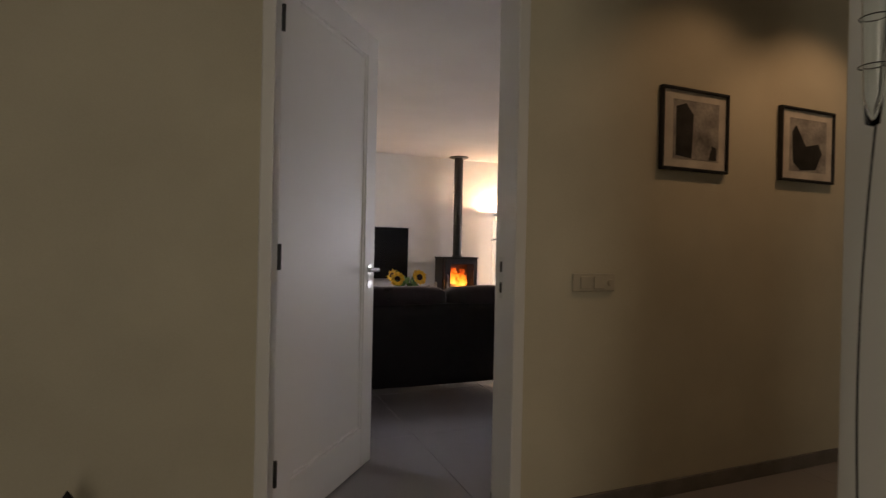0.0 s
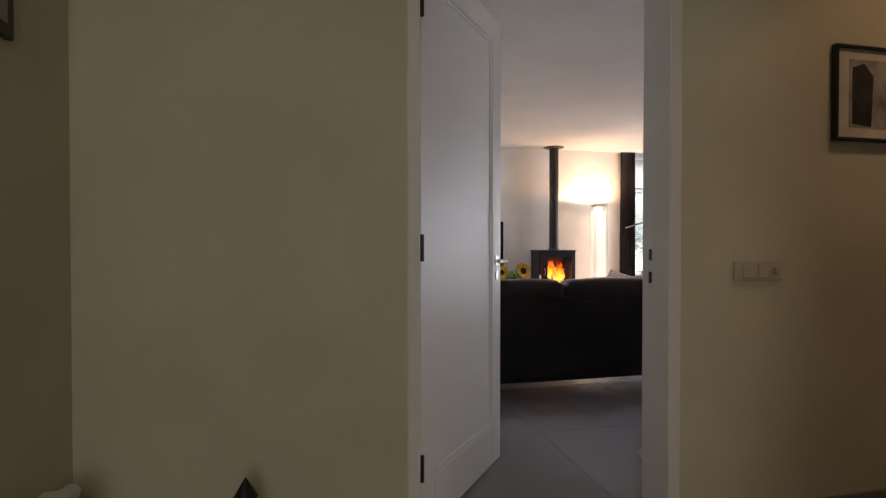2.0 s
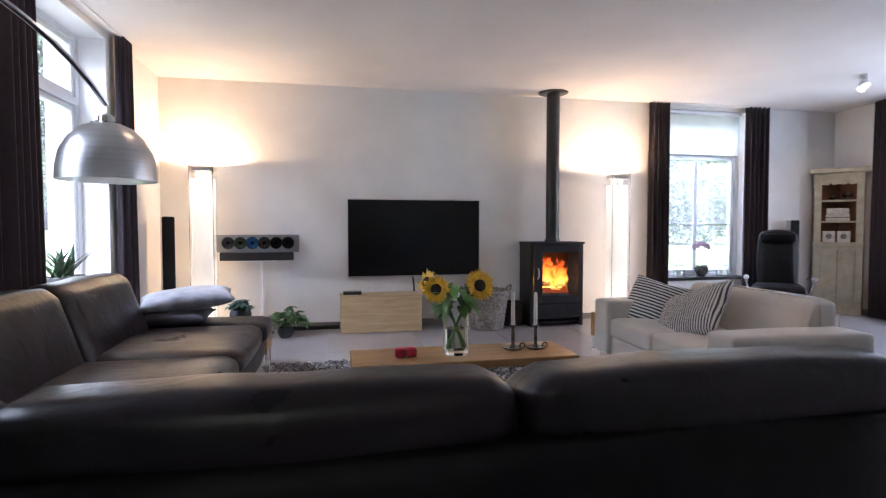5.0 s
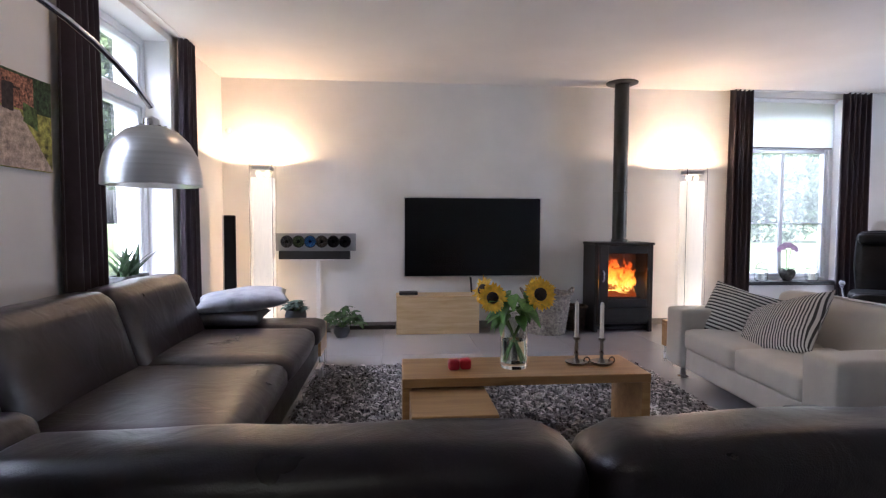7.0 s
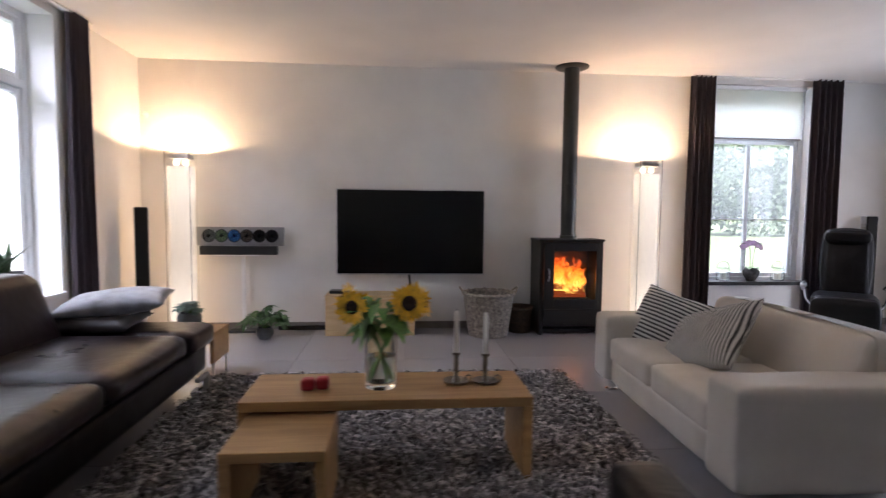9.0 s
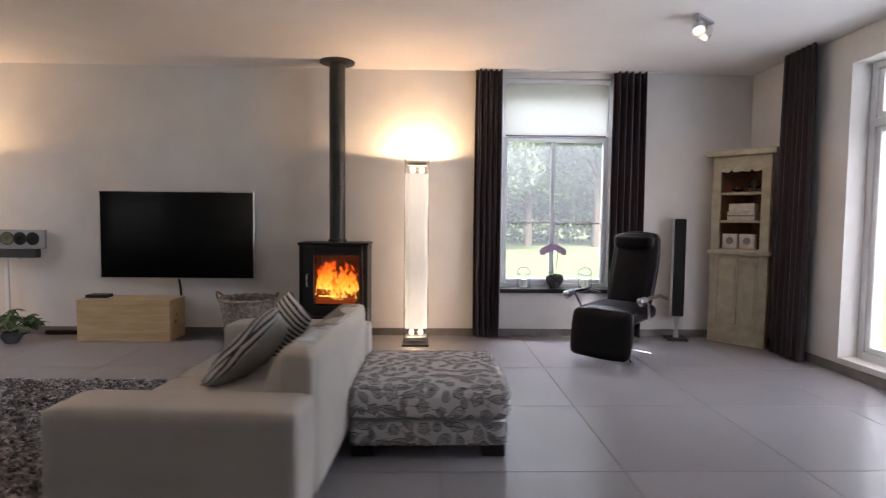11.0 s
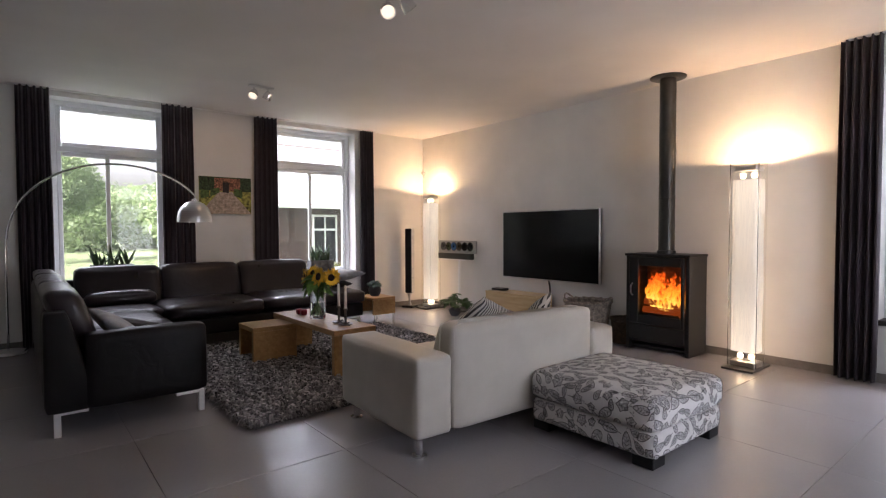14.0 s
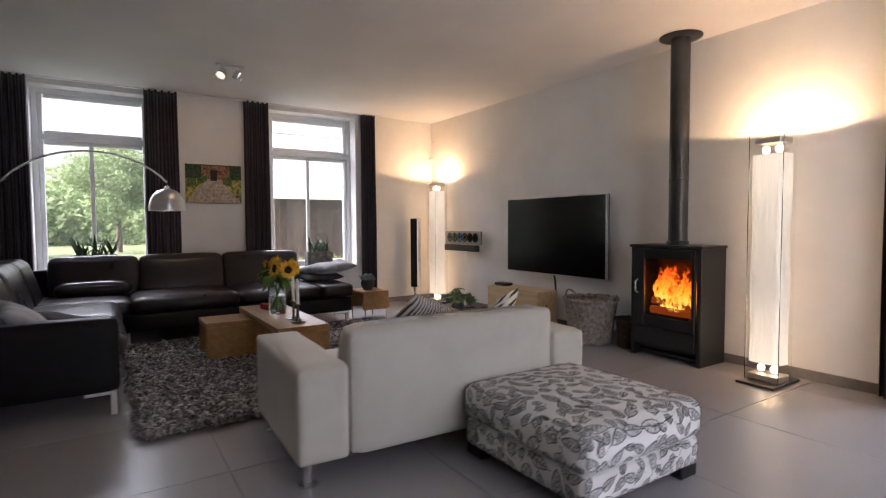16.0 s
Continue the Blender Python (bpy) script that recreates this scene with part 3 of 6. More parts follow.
GREYCLOTH = mat("grey_blue_velvet", (0.27, 0.28, 0.31), 0.75, scale=9, vary=0.25, fine=300, bump=0.25, sheen=0.4)
DARKCLOTH = mat("charcoal_cushion_cloth", (0.05, 0.05, 0.055), 0.85, scale=12, vary=0.25, fine=300, bump=0.3)
STRIPE = stripes("black_white_stripe", (0.03, 0.03, 0.035), (0.62, 0.62, 0.6), 0.027, 1)
PINSTRIPE = stripes("fine_black_white_stripe", (0.04, 0.04, 0.045), (0.6, 0.59, 0.57), 0.021, 0)
pillow("cushion", None, 0.62, 0.5, 0.15, pose(0.90, 7.16, 0.635, 3, -4, 14), GREYCLOTH, "grey blue velvet cushion lying on the sofa end", 1)
pillow("cushion", None, 0.55, 0.46, 0.13, pose(0.80, 7.08, 0.535, 2, 3, 4), DARKCLOTH, "charcoal cushion lying under the grey one", 6)
pillow("cushion", None, 0.42, 0.40, 0.12, pose(3.0, 4.43, 0.56, -38, 6, 8), GREYCLOTH, "silver grey crumpled cushion on the sofa", 2)
pillow("cushion", None, 0.42, 0.40, 0.11, pose(2.84, 4.56, 0.53, -14, -8, -20), DARKCLOTH, "charcoal cushion against the sofa arm", 3)

# ---- the off-white sofa ----
ws = thing("white_sofa", (4.06, 5.535, 0), "off-white leather two-seat sofa on round chrome feet", "sofa", "", -2.5)
for y in (0.0, 1.47):
    part("armrest", soft(0.0, 0.90, y, y + 0.245, 0.1, 0.545, 0.03, 0.006, 14), CREAM, ws, smooth=180)
bm = soft(0.62, 0.905, 0.25, 1.465, 0.1, 0.70, 0.045, 0.006, 16)
for v in bm.verts:
    if v.co.x < 0.76:
        v.co.x += 0.12 * max(0, v.co.z - 0.38) / 0.32
part("backrest", bm, CREAM, ws, "wedge-shaped leather back", smooth=180)
for y in (0.247, 1.468):
    part("seam", tube([(0.911, y, 0.12), (0.912, y, 0.66)], 0.002, 5), CREAM, ws)
part("base", soft(0.03, 0.66, 0.25, 1.465, 0.1, 0.26, 0.02, 0.0, 8), CREAM, ws, smooth=180)
for k, (y0, y1) in enumerate(((0.25, 0.855), (0.86, 1.465))):
    part("seat_cushion", soft(0.015, 0.68, y0, y1, 0.25, 0.41, 0.035, 0.012, 14, seed=40 + k), CREAM, ws, smooth=180)
for x, y in ((0.09, 0.07), (0.84, 0.06), (0.1, 1.62), (0.84, 1.65)):
    part("foot", lathe([(0.0, 0), (0.042, 0), (0.042, 0.006), (0.022, 0.012), (0.022, 0.1), (0.0, 0.1)], 20, (x, y, 0)), CHROME, ws, "round chrome foot", smooth=40)
pillow("cushion", None, 0.48, 0.46, 0.15, pose(4.49, 6.93, 0.51, 56, 12, -60), STRIPE, "black and white striped cushion on the off-white sofa", 4, "cushion", "striped cushions")
pillow("cushion", None, 0.64, 0.48, 0.17, pose(4.48, 6.46, 0.515, 48, -20, -80), PINSTRIPE, "finely striped black and white cushion on the off-white sofa", 5, "cushion", "striped cushions")


# ---- pouf with leaf print ----
def leafprint():
    m, t, b = node_mat("leaf_print_cloth")
    b.inputs["Roughness"].default_value = 0.9
    n, bp, co = t.nodes.new("ShaderNodeTexNoise"), t.nodes.new("ShaderNodeBump"), t.nodes.new("ShaderNodeTexCoord")
    n.inputs["Scale"].default_value = 350
    bp.inputs["Strength"].default_value, bp.inputs["Distance"].default_value = 0.3, 0.002
    L = t.links.new
    L(co.outputs["Object"], n.inputs[0]), L(n.outputs[0], bp.inputs["Height"]), L(bp.outputs[0], b.inputs["Normal"])
    b.inputs["Base Color"].default_value = (0.8, 0.79, 0.78, 1)
    return m


PRINT = leafprint()
INK = mat("grey_leaf_ink", (0.62, 0.615, 0.62), 0.9, scale=70, vary=0.4, fine=400, bump=0.2, dark=(0.30, 0.295, 0.30))
INKD = mat("dark_leaf_ink", (0.055, 0.052, 0.056), 0.9, scale=60, vary=0.2, fine=400, bump=0.2)
pouf = thing("pouf", (5.0, 6.335, 0), "square upholstered pouf with grey leaf print on white", "pouf")
PX, PY = 0.83, 0.79
part("lower_body", soft(0.012, PX - 0.012, 0.012, PY - 0.012, 0.05, 0.19, 0.03, 0.01, 20, wrinkle=0.001), PRINT, pouf, smooth=180)
part("lid", soft(0, PX, 0, PY, 0.185, 0.36, 0.05, 0.025, 22, wrinkle=0.0015, seed=50), PRINT, pouf, smooth=180)
for x, y in ((0.08, 0.08), (PX - 0.08, 0.08), (0.08, PY - 0.08), (PX - 0.08, PY - 0.08)):
    part("foot", box(x - 0.06, x + 0.06, y - 0.06, y + 0.06, 0, 0.06, 0.004, 1), STOVE, pouf, "black wooden foot")


def leaf_outline(kind, s, rot):
    pts = []
    if kind == 0:
        for i in range(12):
            a = 2 * math.pi * i / 12
            pts.append((math.cos(a) * s, math.sin(a) * s * 0.5 * (1 - 0.35 * math.cos(a))))
    else:
        for i in range(10):
            a = 2 * math.pi * i / 10
            r = s * 0.62 * (1 + 0.18 * math.cos(5 * a))
            pts.append((math.cos(a) * r, math.sin(a) * r))
    c, q = math.cos(rot), math.sin(rot)
    return [(x * c - y * q, x * q + y * c) for x, y in pts]


def print_on(face_map, w, h, count, seed, parent):
    rnd = random.Random(seed)
    ink, dark = bmesh.new(), bmesh.new()
    placed = []
    tries = 0
    while len(placed) < count and tries < 4000:
        tries += 1
        s = rnd.uniform(0.028, 0.055)
        u, v = rnd.uniform(0.006, w - 0.006), rnd.uniform(0.006, h - 0.006)
        if any((u - a) ** 2 + (v - b) ** 2 < (0.76 * (s + c)) ** 2 for a, b, c in placed):
            continue
        placed.append((u, v, s))
        rot, kind = rnd.uniform(0, 6.28), 0 if rnd.random() < 0.72 else 1
        pts = [(u + x, v + y) for x, y in leaf_outline(kind, s, rot)]
        pts = [(min(max(a, 0), w), min(max(b, 0), h)) for a, b in pts]
        rim = [ink.verts.new(face_map(a, b, 0.003)) for a, b in pts]
        mid = ink.verts.new(face_map(u, v, 0.003))
        for i in range(len(rim)):
            ink.faces.new((rim[i], rim[(i + 1) % len(rim)], mid))

        def line(a, b, r):
            d = Vector((b[0] - a[0], b[1] - a[1]))
            if d.length < 1e-5:
                return
            q = Vector((-d.y, d.x)).normalized() * r
            cl = lambda x, y: (min(max(x, 0), w), min(max(y, 0), h))
            dark.faces.new([dark.verts.new(face_map(*cl(x, y), 0.0045)) for x, y in ((a[0] - q.x, a[1] - q.y), (b[0] - q.x, b[1] - q.y), (b[0] + q.x, b[1] + q.y), (a[0] + q.x, a[1] + q.y))])
        for i in range(len(pts)):
            line(pts[i], pts[(i + 1) % len(pts)], 0.0019)
        c, q = math.cos(rot), math.sin(rot)
        line((u - c * s, v - q * s), (u + c * s * 1.5, v + q * s * 1.5), 0.0015)
        for k in (-0.5, -0.1, 0.3):
            for sg in (1, -1):
                line((u + c * s * k, v + q * s * k), (u + c * s * (k + 0.3) - q * s * 0.33 * sg, v + q * s * (k + 0.3) + c * s * 0.33 * sg), 0.0013)
    part("printed_motif", ink, INK, parent, "grey printed leaves", kind="stuff"), part("printed_outline", dark, INKD, parent, "dark printed leaf outlines", kind="stuff")


def on_block(x0, x1, y0, y1, z0, z1, r, bulge, axis, sign):
    """A map from a face of an upholstered block to points just above its cover."""
    h = Vector(((x1 - x0) / 2, (y1 - y0) / 2, (z1 - z0) / 2))
    c = Vector(((x0 + x1) / 2, (y0 + y1) / 2, (z0 + z1) / 2))
    j, k = [q for q in range(3) if q != axis]

    def at(a, b, lift):
        p = Vector((0, 0, 0))
        p[axis], p[j], p[k] = sign * h[axis], a - h[j], b - h[k]
        core = Vector([max(-(q - r), min(q - r, v)) for v, q in zip(p, h)])
        d = (p - core).normalized()
        e = core + d * (r + lift)
        e[axis] += sign * bulge * (1 - (p[j] / h[j]) ** 2) * (1 - (p[k] / h[k]) ** 2)
        return c + e
    return at, 2 * h[j], 2 * h[k]


LID = (0, PX, 0, PY, 0.185, 0.36, 0.05, 0.025)
LOWER = (0.012, PX - 0.012, 0.012, PY - 0.012, 0.05, 0.19, 0.03, 0.01)
for sd, (block, axis, sign, count) in enumerate(((LID, 2, 1, 125), (LID, 1, -1, 34), (LID, 0, 1, 34), (LID, 1, 1, 34), (LID, 0, -1, 34), (LOWER, 1, -1, 28), (LOWER, 0, 1, 28), (LOWER, 1, 1, 28), (LOWER, 0, -1, 28))):
    surface, w, h = on_block(*block, axis, sign)
    print_on(surface, w, h, count, sd + 1, pouf)


# ---- tables ----
def bench_table(name, at, w, d, h, t, label, turn=0):
    ob = thing(name, at, label, "table", "", turn)
    part("tabletop", box(0, w, 0, d, h - t, h, 0.004, 2), OAK, ob)
    part("side_panel", box(0.0, t, 0.004, d - 0.004, 0, h - t - 0.0005, 0.003, 1), OAK, ob)
    part("side_panel", box(w - t, w, 0.004, d - 0.004, 0, h - t - 0.0005, 0.003, 1), OAK, ob)
    return ob


table = bench_table("coffee_table", (2.03, 5.87, 0.025), 1.29, 0.40, 0.385, 0.045, "low oak bench-shaped coffee table on the shaggy rug")
nest = bench_table("nesting_table", (2.065, 5.515, 0.025), 0.385, 0.42, 0.325, 0.04, "small oak nesting table half under the coffee table")
for at, w, d, h, turn, lab in (((0.99, 7.42, 0), 0.42, 0.34, 0.36, 0, "low oak side table at the end of the brown sofa"), ((4.30, 7.42, 0), 0.2, 0.2, 0.36, 0, "low oak side table beside the off-white sofa")):
    ob = thing("side_table", at, lab, "table", "side tables", turn)
    part("tabletop", box(0, w, 0, d, h - 0.025, h, 0.003, 1), OAK, ob)
    part("side_panel", box(0, 0.025, 0, d, 0.14, h - 0.0255, 0.003, 1), OAK, ob)
    part("side_panel", box(w - 0.025, w, 0, d, 0.14, h - 0.0255, 0.003, 1), OAK, ob)
    for x in (0.0125, w - 0.0125):
        for y in (0.03, d - 0.03):
            part("leg", lathe([(0.0, 0), (0.008, 0), (0.008, 0.14), (0.0, 0.14)], 8, (x, y, 0)), STEEL, ob)

# ---- stove ----
st = thing("wood_stove", (4.153, 8.805, 0), "black steel wood-burning stove with a burning fire behind glass", "stove")
SW, SD, SH = 0.66, 0.36, 0.985
bm = bmesh.new()
for a in ((0, 0.04, 0, SD, 0, SH - 0.025), (SW - 0.04, SW, 0, SD, 0, SH - 0.025), (0.04, SW - 0.04, SD - 0.03, SD, 0.05, SH - 0.025), (0.04, SW - 0.04, 0.02, SD - 0.03, 0.085, 0.11), (0.04, SW - 0.04, 0.06, SD - 0.03, 0.02, 0.05)):
    box(*a, 0.004, 1, bm)
part("body", bm, STOVE, st)
part("top_plate", box(-0.012, SW + 0.012, -0.015, SD, SH - 0.025, SH, 0.006, 2), STOVE, st)
bm = bmesh.new()
x0, x1, z0, z1 = 0.045, SW - 0.045, 0.272, SH - 0.035
gx0, gx1, gz0, gz1 = 0.145, SW - 0.075, 0.365, SH - 0.12
for a in ((x0, gx0, z0, z1), (gx1, x1, z0, z1), (gx0, gx1, z0, gz0), (gx0, gx1, gz1, z1)):
    box(a[0], a[1], -0.02, 0.012, a[2], a[3], 0.004, 1, bm)
dr = part("door", bm, STOVE, st)
pg = part("glass", box(gx0 + 0.001, gx1 - 0.001, -0.006, -0.002, gz0 + 0.001, gz1 - 0.001), glass("stove_glass", (0.95, 0.85, 0.75)), dr)
pg.visible_shadow = False
part("handle", tube([(0.085, -0.022, 0.56), (0.085, -0.055, 0.58), (0.085, -0.055, 0.66), (0.085, -0.022, 0.68)], 0.008, 8), STEEL, dr, "steel door handle", smooth=60)
part("apron", box(0.045, SW - 0.045, -0.012, 0.012, 0.115, 0.265, 0.006, 2), STOVE, st)
for k in range(4):
    part("vent_slot", box(SW + 0.0005, SW + 0.003, 0.1 + k * 0.055, 0.135 + k * 0.055, 0.93, 0.945), BLACKP, st)
CHAMBER = mat("sooty_firebrick", (0.12, 0.06, 0.035), 0.95, scale=14, vary=0.4, fine=80, bump=0.5)
part("firebox_lining", box(0.06, SW - 0.06, SD - 0.05, SD - 0.032, 0.28, SH - 0.05), CHAMBER, st)
FL = flame_mat("flame")
EMBER = mat("charred_log", (0.03, 0.018, 0.012), 0.95, scale=25, vary=0.5, fine=90, bump=0.6, emit=(1.0, 0.16, 0.02), power=0.05)
for k, (y, z, r, a) in enumerate(((0.12, 0.40, 0.034, 6), (0.2, 0.405, 0.038, -8), (0.15, 0.47, 0.032, 14))):
    lg = part("log", tube([(-0.19, 0, 0), (-0.06, 0.004, 0.004), (0.07, -0.004, 0.002), (0.19, 0, 0)], r, 12), EMBER, st, "charred glowing log", smooth=50)
    lg.matrix_local = pose(SW / 2, y, z, 0, a * 0.5, a)
part("grate", box(0.12, SW - 0.12, 0.03, 0.045, 0.33, 0.385, 0.003, 1), STOVE, st)
rnd = random.Random(5)
for k in range(46):
    hx = rnd.uniform(0.16, SW - 0.15)
    hh = rnd.uniform(0.14, 0.46) * (1.0 - 0.5 * abs(hx - 0.3) / 0.3)
    r0 = rnd.uniform(0.02, 0.05)
    sway = rnd.uniform(-0.05, 0.05)
    bm = bmesh.new()
    pts = [(sway * (i / 9) ** 2 + 0.018 * math.sin(i * 1.1 + k), 0, hh * i / 9) for i in range(10)]
    rings = []
    for i, p in enumerate(pts):
        w = i / 9
        r = r0 * (math.sin(math.pi * min(1, 0.25 + 0.75 * w)) ** 0.8) * (1 - 0.25 * w) + 0.0005
        rings.append([bm.verts.new((p[0] + r * math.cos(2 * math.pi * q / 8), p[1] + 0.5 * r * math.sin(2 * math.pi * q / 8), p[2])) for q in range(8)])
    for a, b in zip(rings, rings[1:]):
        for q in range(8):
            bm.faces.new((a[q], a[(q + 1) % 8], b[(q + 1) % 8], b[q]))
    fl = part("flame", bm, FL, st, "orange flame", smooth=180)
    fl.matrix_local = pose(hx, rnd.uniform(0.1, 0.24), rnd.uniform(0.40, 0.48))
pipe = thing("stovepipe", (4.493, 8.975, SH), "dark grey steel stovepipe rising to the ceiling", "stovepipe")
part("pipe", lathe([(0.078, 0), (0.078, H - SH - 0.001)], 32), PIPE, pipe, smooth=40)
part("collar", lathe([(0.09, 0), (0.09, 0.03), (0.079, 0.035)], 32), PIPE, pipe, smooth=40)
part("joint_ring", lathe([(0.0785, 0.55), (0.081, 0.553), (0.081, 0.567), (0.0785, 0.57)], 32), PIPE, pipe, smooth=40)
part("ceiling_rosette", lathe([(0.079, H - SH - 0.02), (0.12, H - SH - 0.03), (0.17, H - SH - 0.012), (0.172, H - SH - 0.001)], 32), PIPE, pipe, smooth=40)

# ---- television wall ----
tv = thing("television", (2.085, 9.1, 0.593), "large flat black television with silver frame on the wall", "television")
part("casing", box(0, 1.54, 0.004, 0.05, 0, 0.882, 0.006, 2), BLACKP, tv)
bm = bmesh.new()
for a in ((-0.006, 1.546, -0.006, 0.006), (-0.006, 1.546, 0.876, 0.888), (-0.006, 0.006, 0.006, 0.876), (1.534, 1.546, 0.006, 0.876)):
    box(a[0], a[1], -0.006, 0.03, a[2], a[3], 0.002, 1, bm)
part("bezel", bm, STEEL, tv, "thin silver frame")
part("screen", box(0.0065, 1.5335, -0.002, 0.003, 0.0065, 0.8755), SCREEN, tv, "dark glossy screen")
part("wall_bracket", box(0.5, 1.04, 0.051, 0.0995, 0.25, 0.6, 0.003, 1), BLACKP, tv)
part("cable", tube([(0.75, 0.06, 0.0), (0.76, 0.07, -0.08), (0.77, 0.07, -0.2)], 0.012, 8), BLACKP, tv, smooth=60)
chest = thing("pine_chest", (2.0, 8.845, 0), "low pale pine chest under the television", "chest")
part("body", box(0, 0.89, 0, 0.32, 0, 0.39, 0.004, 1), PINE, chest)
part("lid", box(-0.004, 0.894, -0.004, 0.325, 0.3905, 0.408, 0.003, 1), PINE, chest)
mp = thing("media_box", (2.03, 8.93, 0.4085), "small black media box on the pine chest", "media player")
part("case", box(0, 0.2, 0, 0.13, 0.004, 0.034, 0.004, 1), BLACKP, mp)
for x in (0.02, 0.18):
    part("foot", box(x - 0.008, x + 0.008, 0.02, 0.11, 0, 0.004), BLACKP, mp)


def floor_lamp(at):
    ob = thing("floor_lamp", at, "tall glowing acrylic floor lamp with white fabric tube inside", "floor lamp", "tall floor lamps")
    w = 0.115
    part("base_plate", box(-0.13, 0.13, -0.2, 0.2, 0, 0.018, 0.004, 1), PIPE, ob, "dark metal base plate")
    part("lower_socket", box(-w + 0.01, w - 0.01, -0.085, 0.085, 0.018, 0.065, 0.004, 1), STEEL, ob)
    part("upper_socket", box(-w + 0.025, w - 0.025, -0.085, 0.085, 1.735, 1.78, 0.004, 1), STEEL, ob)
    for s in (-1, 1):
        part("acrylic_panel", box(s * w - 0.003, s * w + 0.003, -0.1, 0.1, 0.02, 1.80, 0.002, 1), ACRYL, ob, "clear acrylic panel").visible_shadow = False
        part("acrylic_panel", box(-w + 0.004, w - 0.004, s * 0.1 - 0.002, s * 0.1 + 0.002, 0.02, 1.80, 0.001, 1), ACRYL, ob, "clear acrylic panel").visible_shadow = False
    bm = bmesh.new()
    n, nz = 36, 30
    flat = lambda q: math.copysign(abs(q) ** 0.45, q)
    rings = []
    for j in range(nz + 1):
        z = 0.15 + 1.51 * j / nz
        rings.append([bm.verts.new((flat(math.cos(2 * math.pi * i / n)) * (0.110 - 0.004 * math.sin(4 * math.pi * j / nz)) , flat(math.sin(2 * math.pi * i / n)) * 0.088, z)) for i in range(n)])
    for a, b in zip(rings, rings[1:]):
        for i in range(n):
            bm.faces.new((a[i], a[(i + 1) % n], b[(i + 1) % n], b[i]))
    p = part("fabric_tube", bm, SHADE, ob, "white pleated fabric tube lit from inside", smooth=180)
    p.visible_shadow = False
    for x in (-0.045, 0.045):
        for z in (0.1, 1.70):
            part("bulb", lathe([(0.0, -0.028), (0.018, -0.022), (0.026, 0), (0.018, 0.022), (0.0, 0.028)], 14, (x, 0, z)), BULB, ob, "bright halogen bulb", smooth=180)
    return ob


def shade_mat():
    m, t, b = node_mat("lit_white_fabric")
    L = t.links.new
    co, sep, r = t.nodes.new("ShaderNodeTexCoord"), t.nodes.new("ShaderNodeSeparateXYZ"), t.nodes.new("ShaderNodeValToRGB")
    L(co.outputs["Generated"], sep.inputs[0]), L(sep.outputs[2], r.inputs[0])
    r.color_ramp.elements[0].position, r.color_ramp.elements[0].color = 0.0, (1.0, 1.0, 1.0, 1)
    r.color_ramp.elements[1].position, r.color_ramp.elements[1].color = 1.0, (0.9, 0.9, 0.9, 1)
    e = r.color_ramp.elements.new(0.4)
    e.color = (0.45, 0.45, 0.45, 1)
    n, mp, mul = t.nodes.new("ShaderNodeTexNoise"), t.nodes.new("ShaderNodeMapping"), t.nodes.new("ShaderNodeMath")
    mp.inputs["Scale"].default_value = (30, 30, 1.2)
    L(co.outputs["Object"], mp.inputs[0]), L(mp.outputs[0], n.inputs[0])
    mul.operation = "MULTIPLY"
    L(n.outputs[0], mul.inputs[0]), L(r.outputs[0], mul.inputs[1])
    k = t.nodes.new("ShaderNodeMath")
    k.operation = "MULTIPLY"
    k.inputs[1].default_value = 0.4
    L(mul.outputs[0], k.inputs[0]), L(k.outputs[0], b.inputs["Emission Strength"])
    b.inputs["Emission Color"].default_value = (1.0, 0.84, 0.64, 1)
    b.inputs["Base Color"].default_value = (0.8, 0.78, 0.72, 1)
    b.inputs["Roughness"].default_value = 0.9
    return m


SHADE = shade_mat()
BULB = glow("halogen_bulb", (1.0, 0.82, 0.55), 1.2)
floor_lamp((0.598, 8.99, 0))
floor_lamp((5.285, 8.885, 0))


# ---- shaggy rug ----
def rug():
    ob = tagged(new("rug"), "thick grey shaggy rug under the coffee table", "rug")
    x0, x1, y0, y1 = 1.40, 3.95, 4.95, 7.48
    part("backing", box(x0 + 0.02, x1 - 0.02, y0 + 0.02, y1 - 0.02, 0, 0.012, 0.003, 1), RUGB, ob)
    rng = np.random.default_rng(3)
    n = 30000
    px, py = rng.uniform(x0, x1, n), rng.uniform(y0, y1, n)
    ang, ln, wd, hh = rng.uniform(0, 2 * np.pi, n), rng.uniform(0.035, 0.08, n), rng.uniform(0.005, 0.0095, n), rng.uniform(0.012, 0.05, n)
    dx, dy = np.cos(ang), np.sin(ang)
    sx, sy = -dy * wd, dx * wd
    rows = []
    for k, (f, h) in enumerate(((0.0, 0.0), (0.3, 1.0), (0.75, 0.9), (1.0, 0.35))):
        cx, cy, cz = px + dx * ln * f, py + dy * ln * f, 0.008 + hh * h
        w = 1.0 if k < 3 else 0.5
        rows.append(np.stack([cx - sx * w, cy - sy * w, cz], 1))
        rows.append(np.stack([cx + sx * w, cy + sy * w, cz + wd * 0.4], 1))
    verts = np.stack(rows, 1).reshape(-1, 3)
    base = np.arange(n)[:, None] * 8
    quads = np.concatenate([base + np.array([[0, 1, 3, 2]]), base + np.array([[2, 3, 5, 4]]), base + np.array([[4, 5, 7, 6]])])
    me = bpy.data.meshes.new("pile")
    me.from_pydata(verts.tolist(), [], quads.tolist())
    me.materials.append(RUGP)
    p = new("pile", me)
    p.parent = ob
    tagged(p, "curly grey strands of mixed shades", kind="stuff")


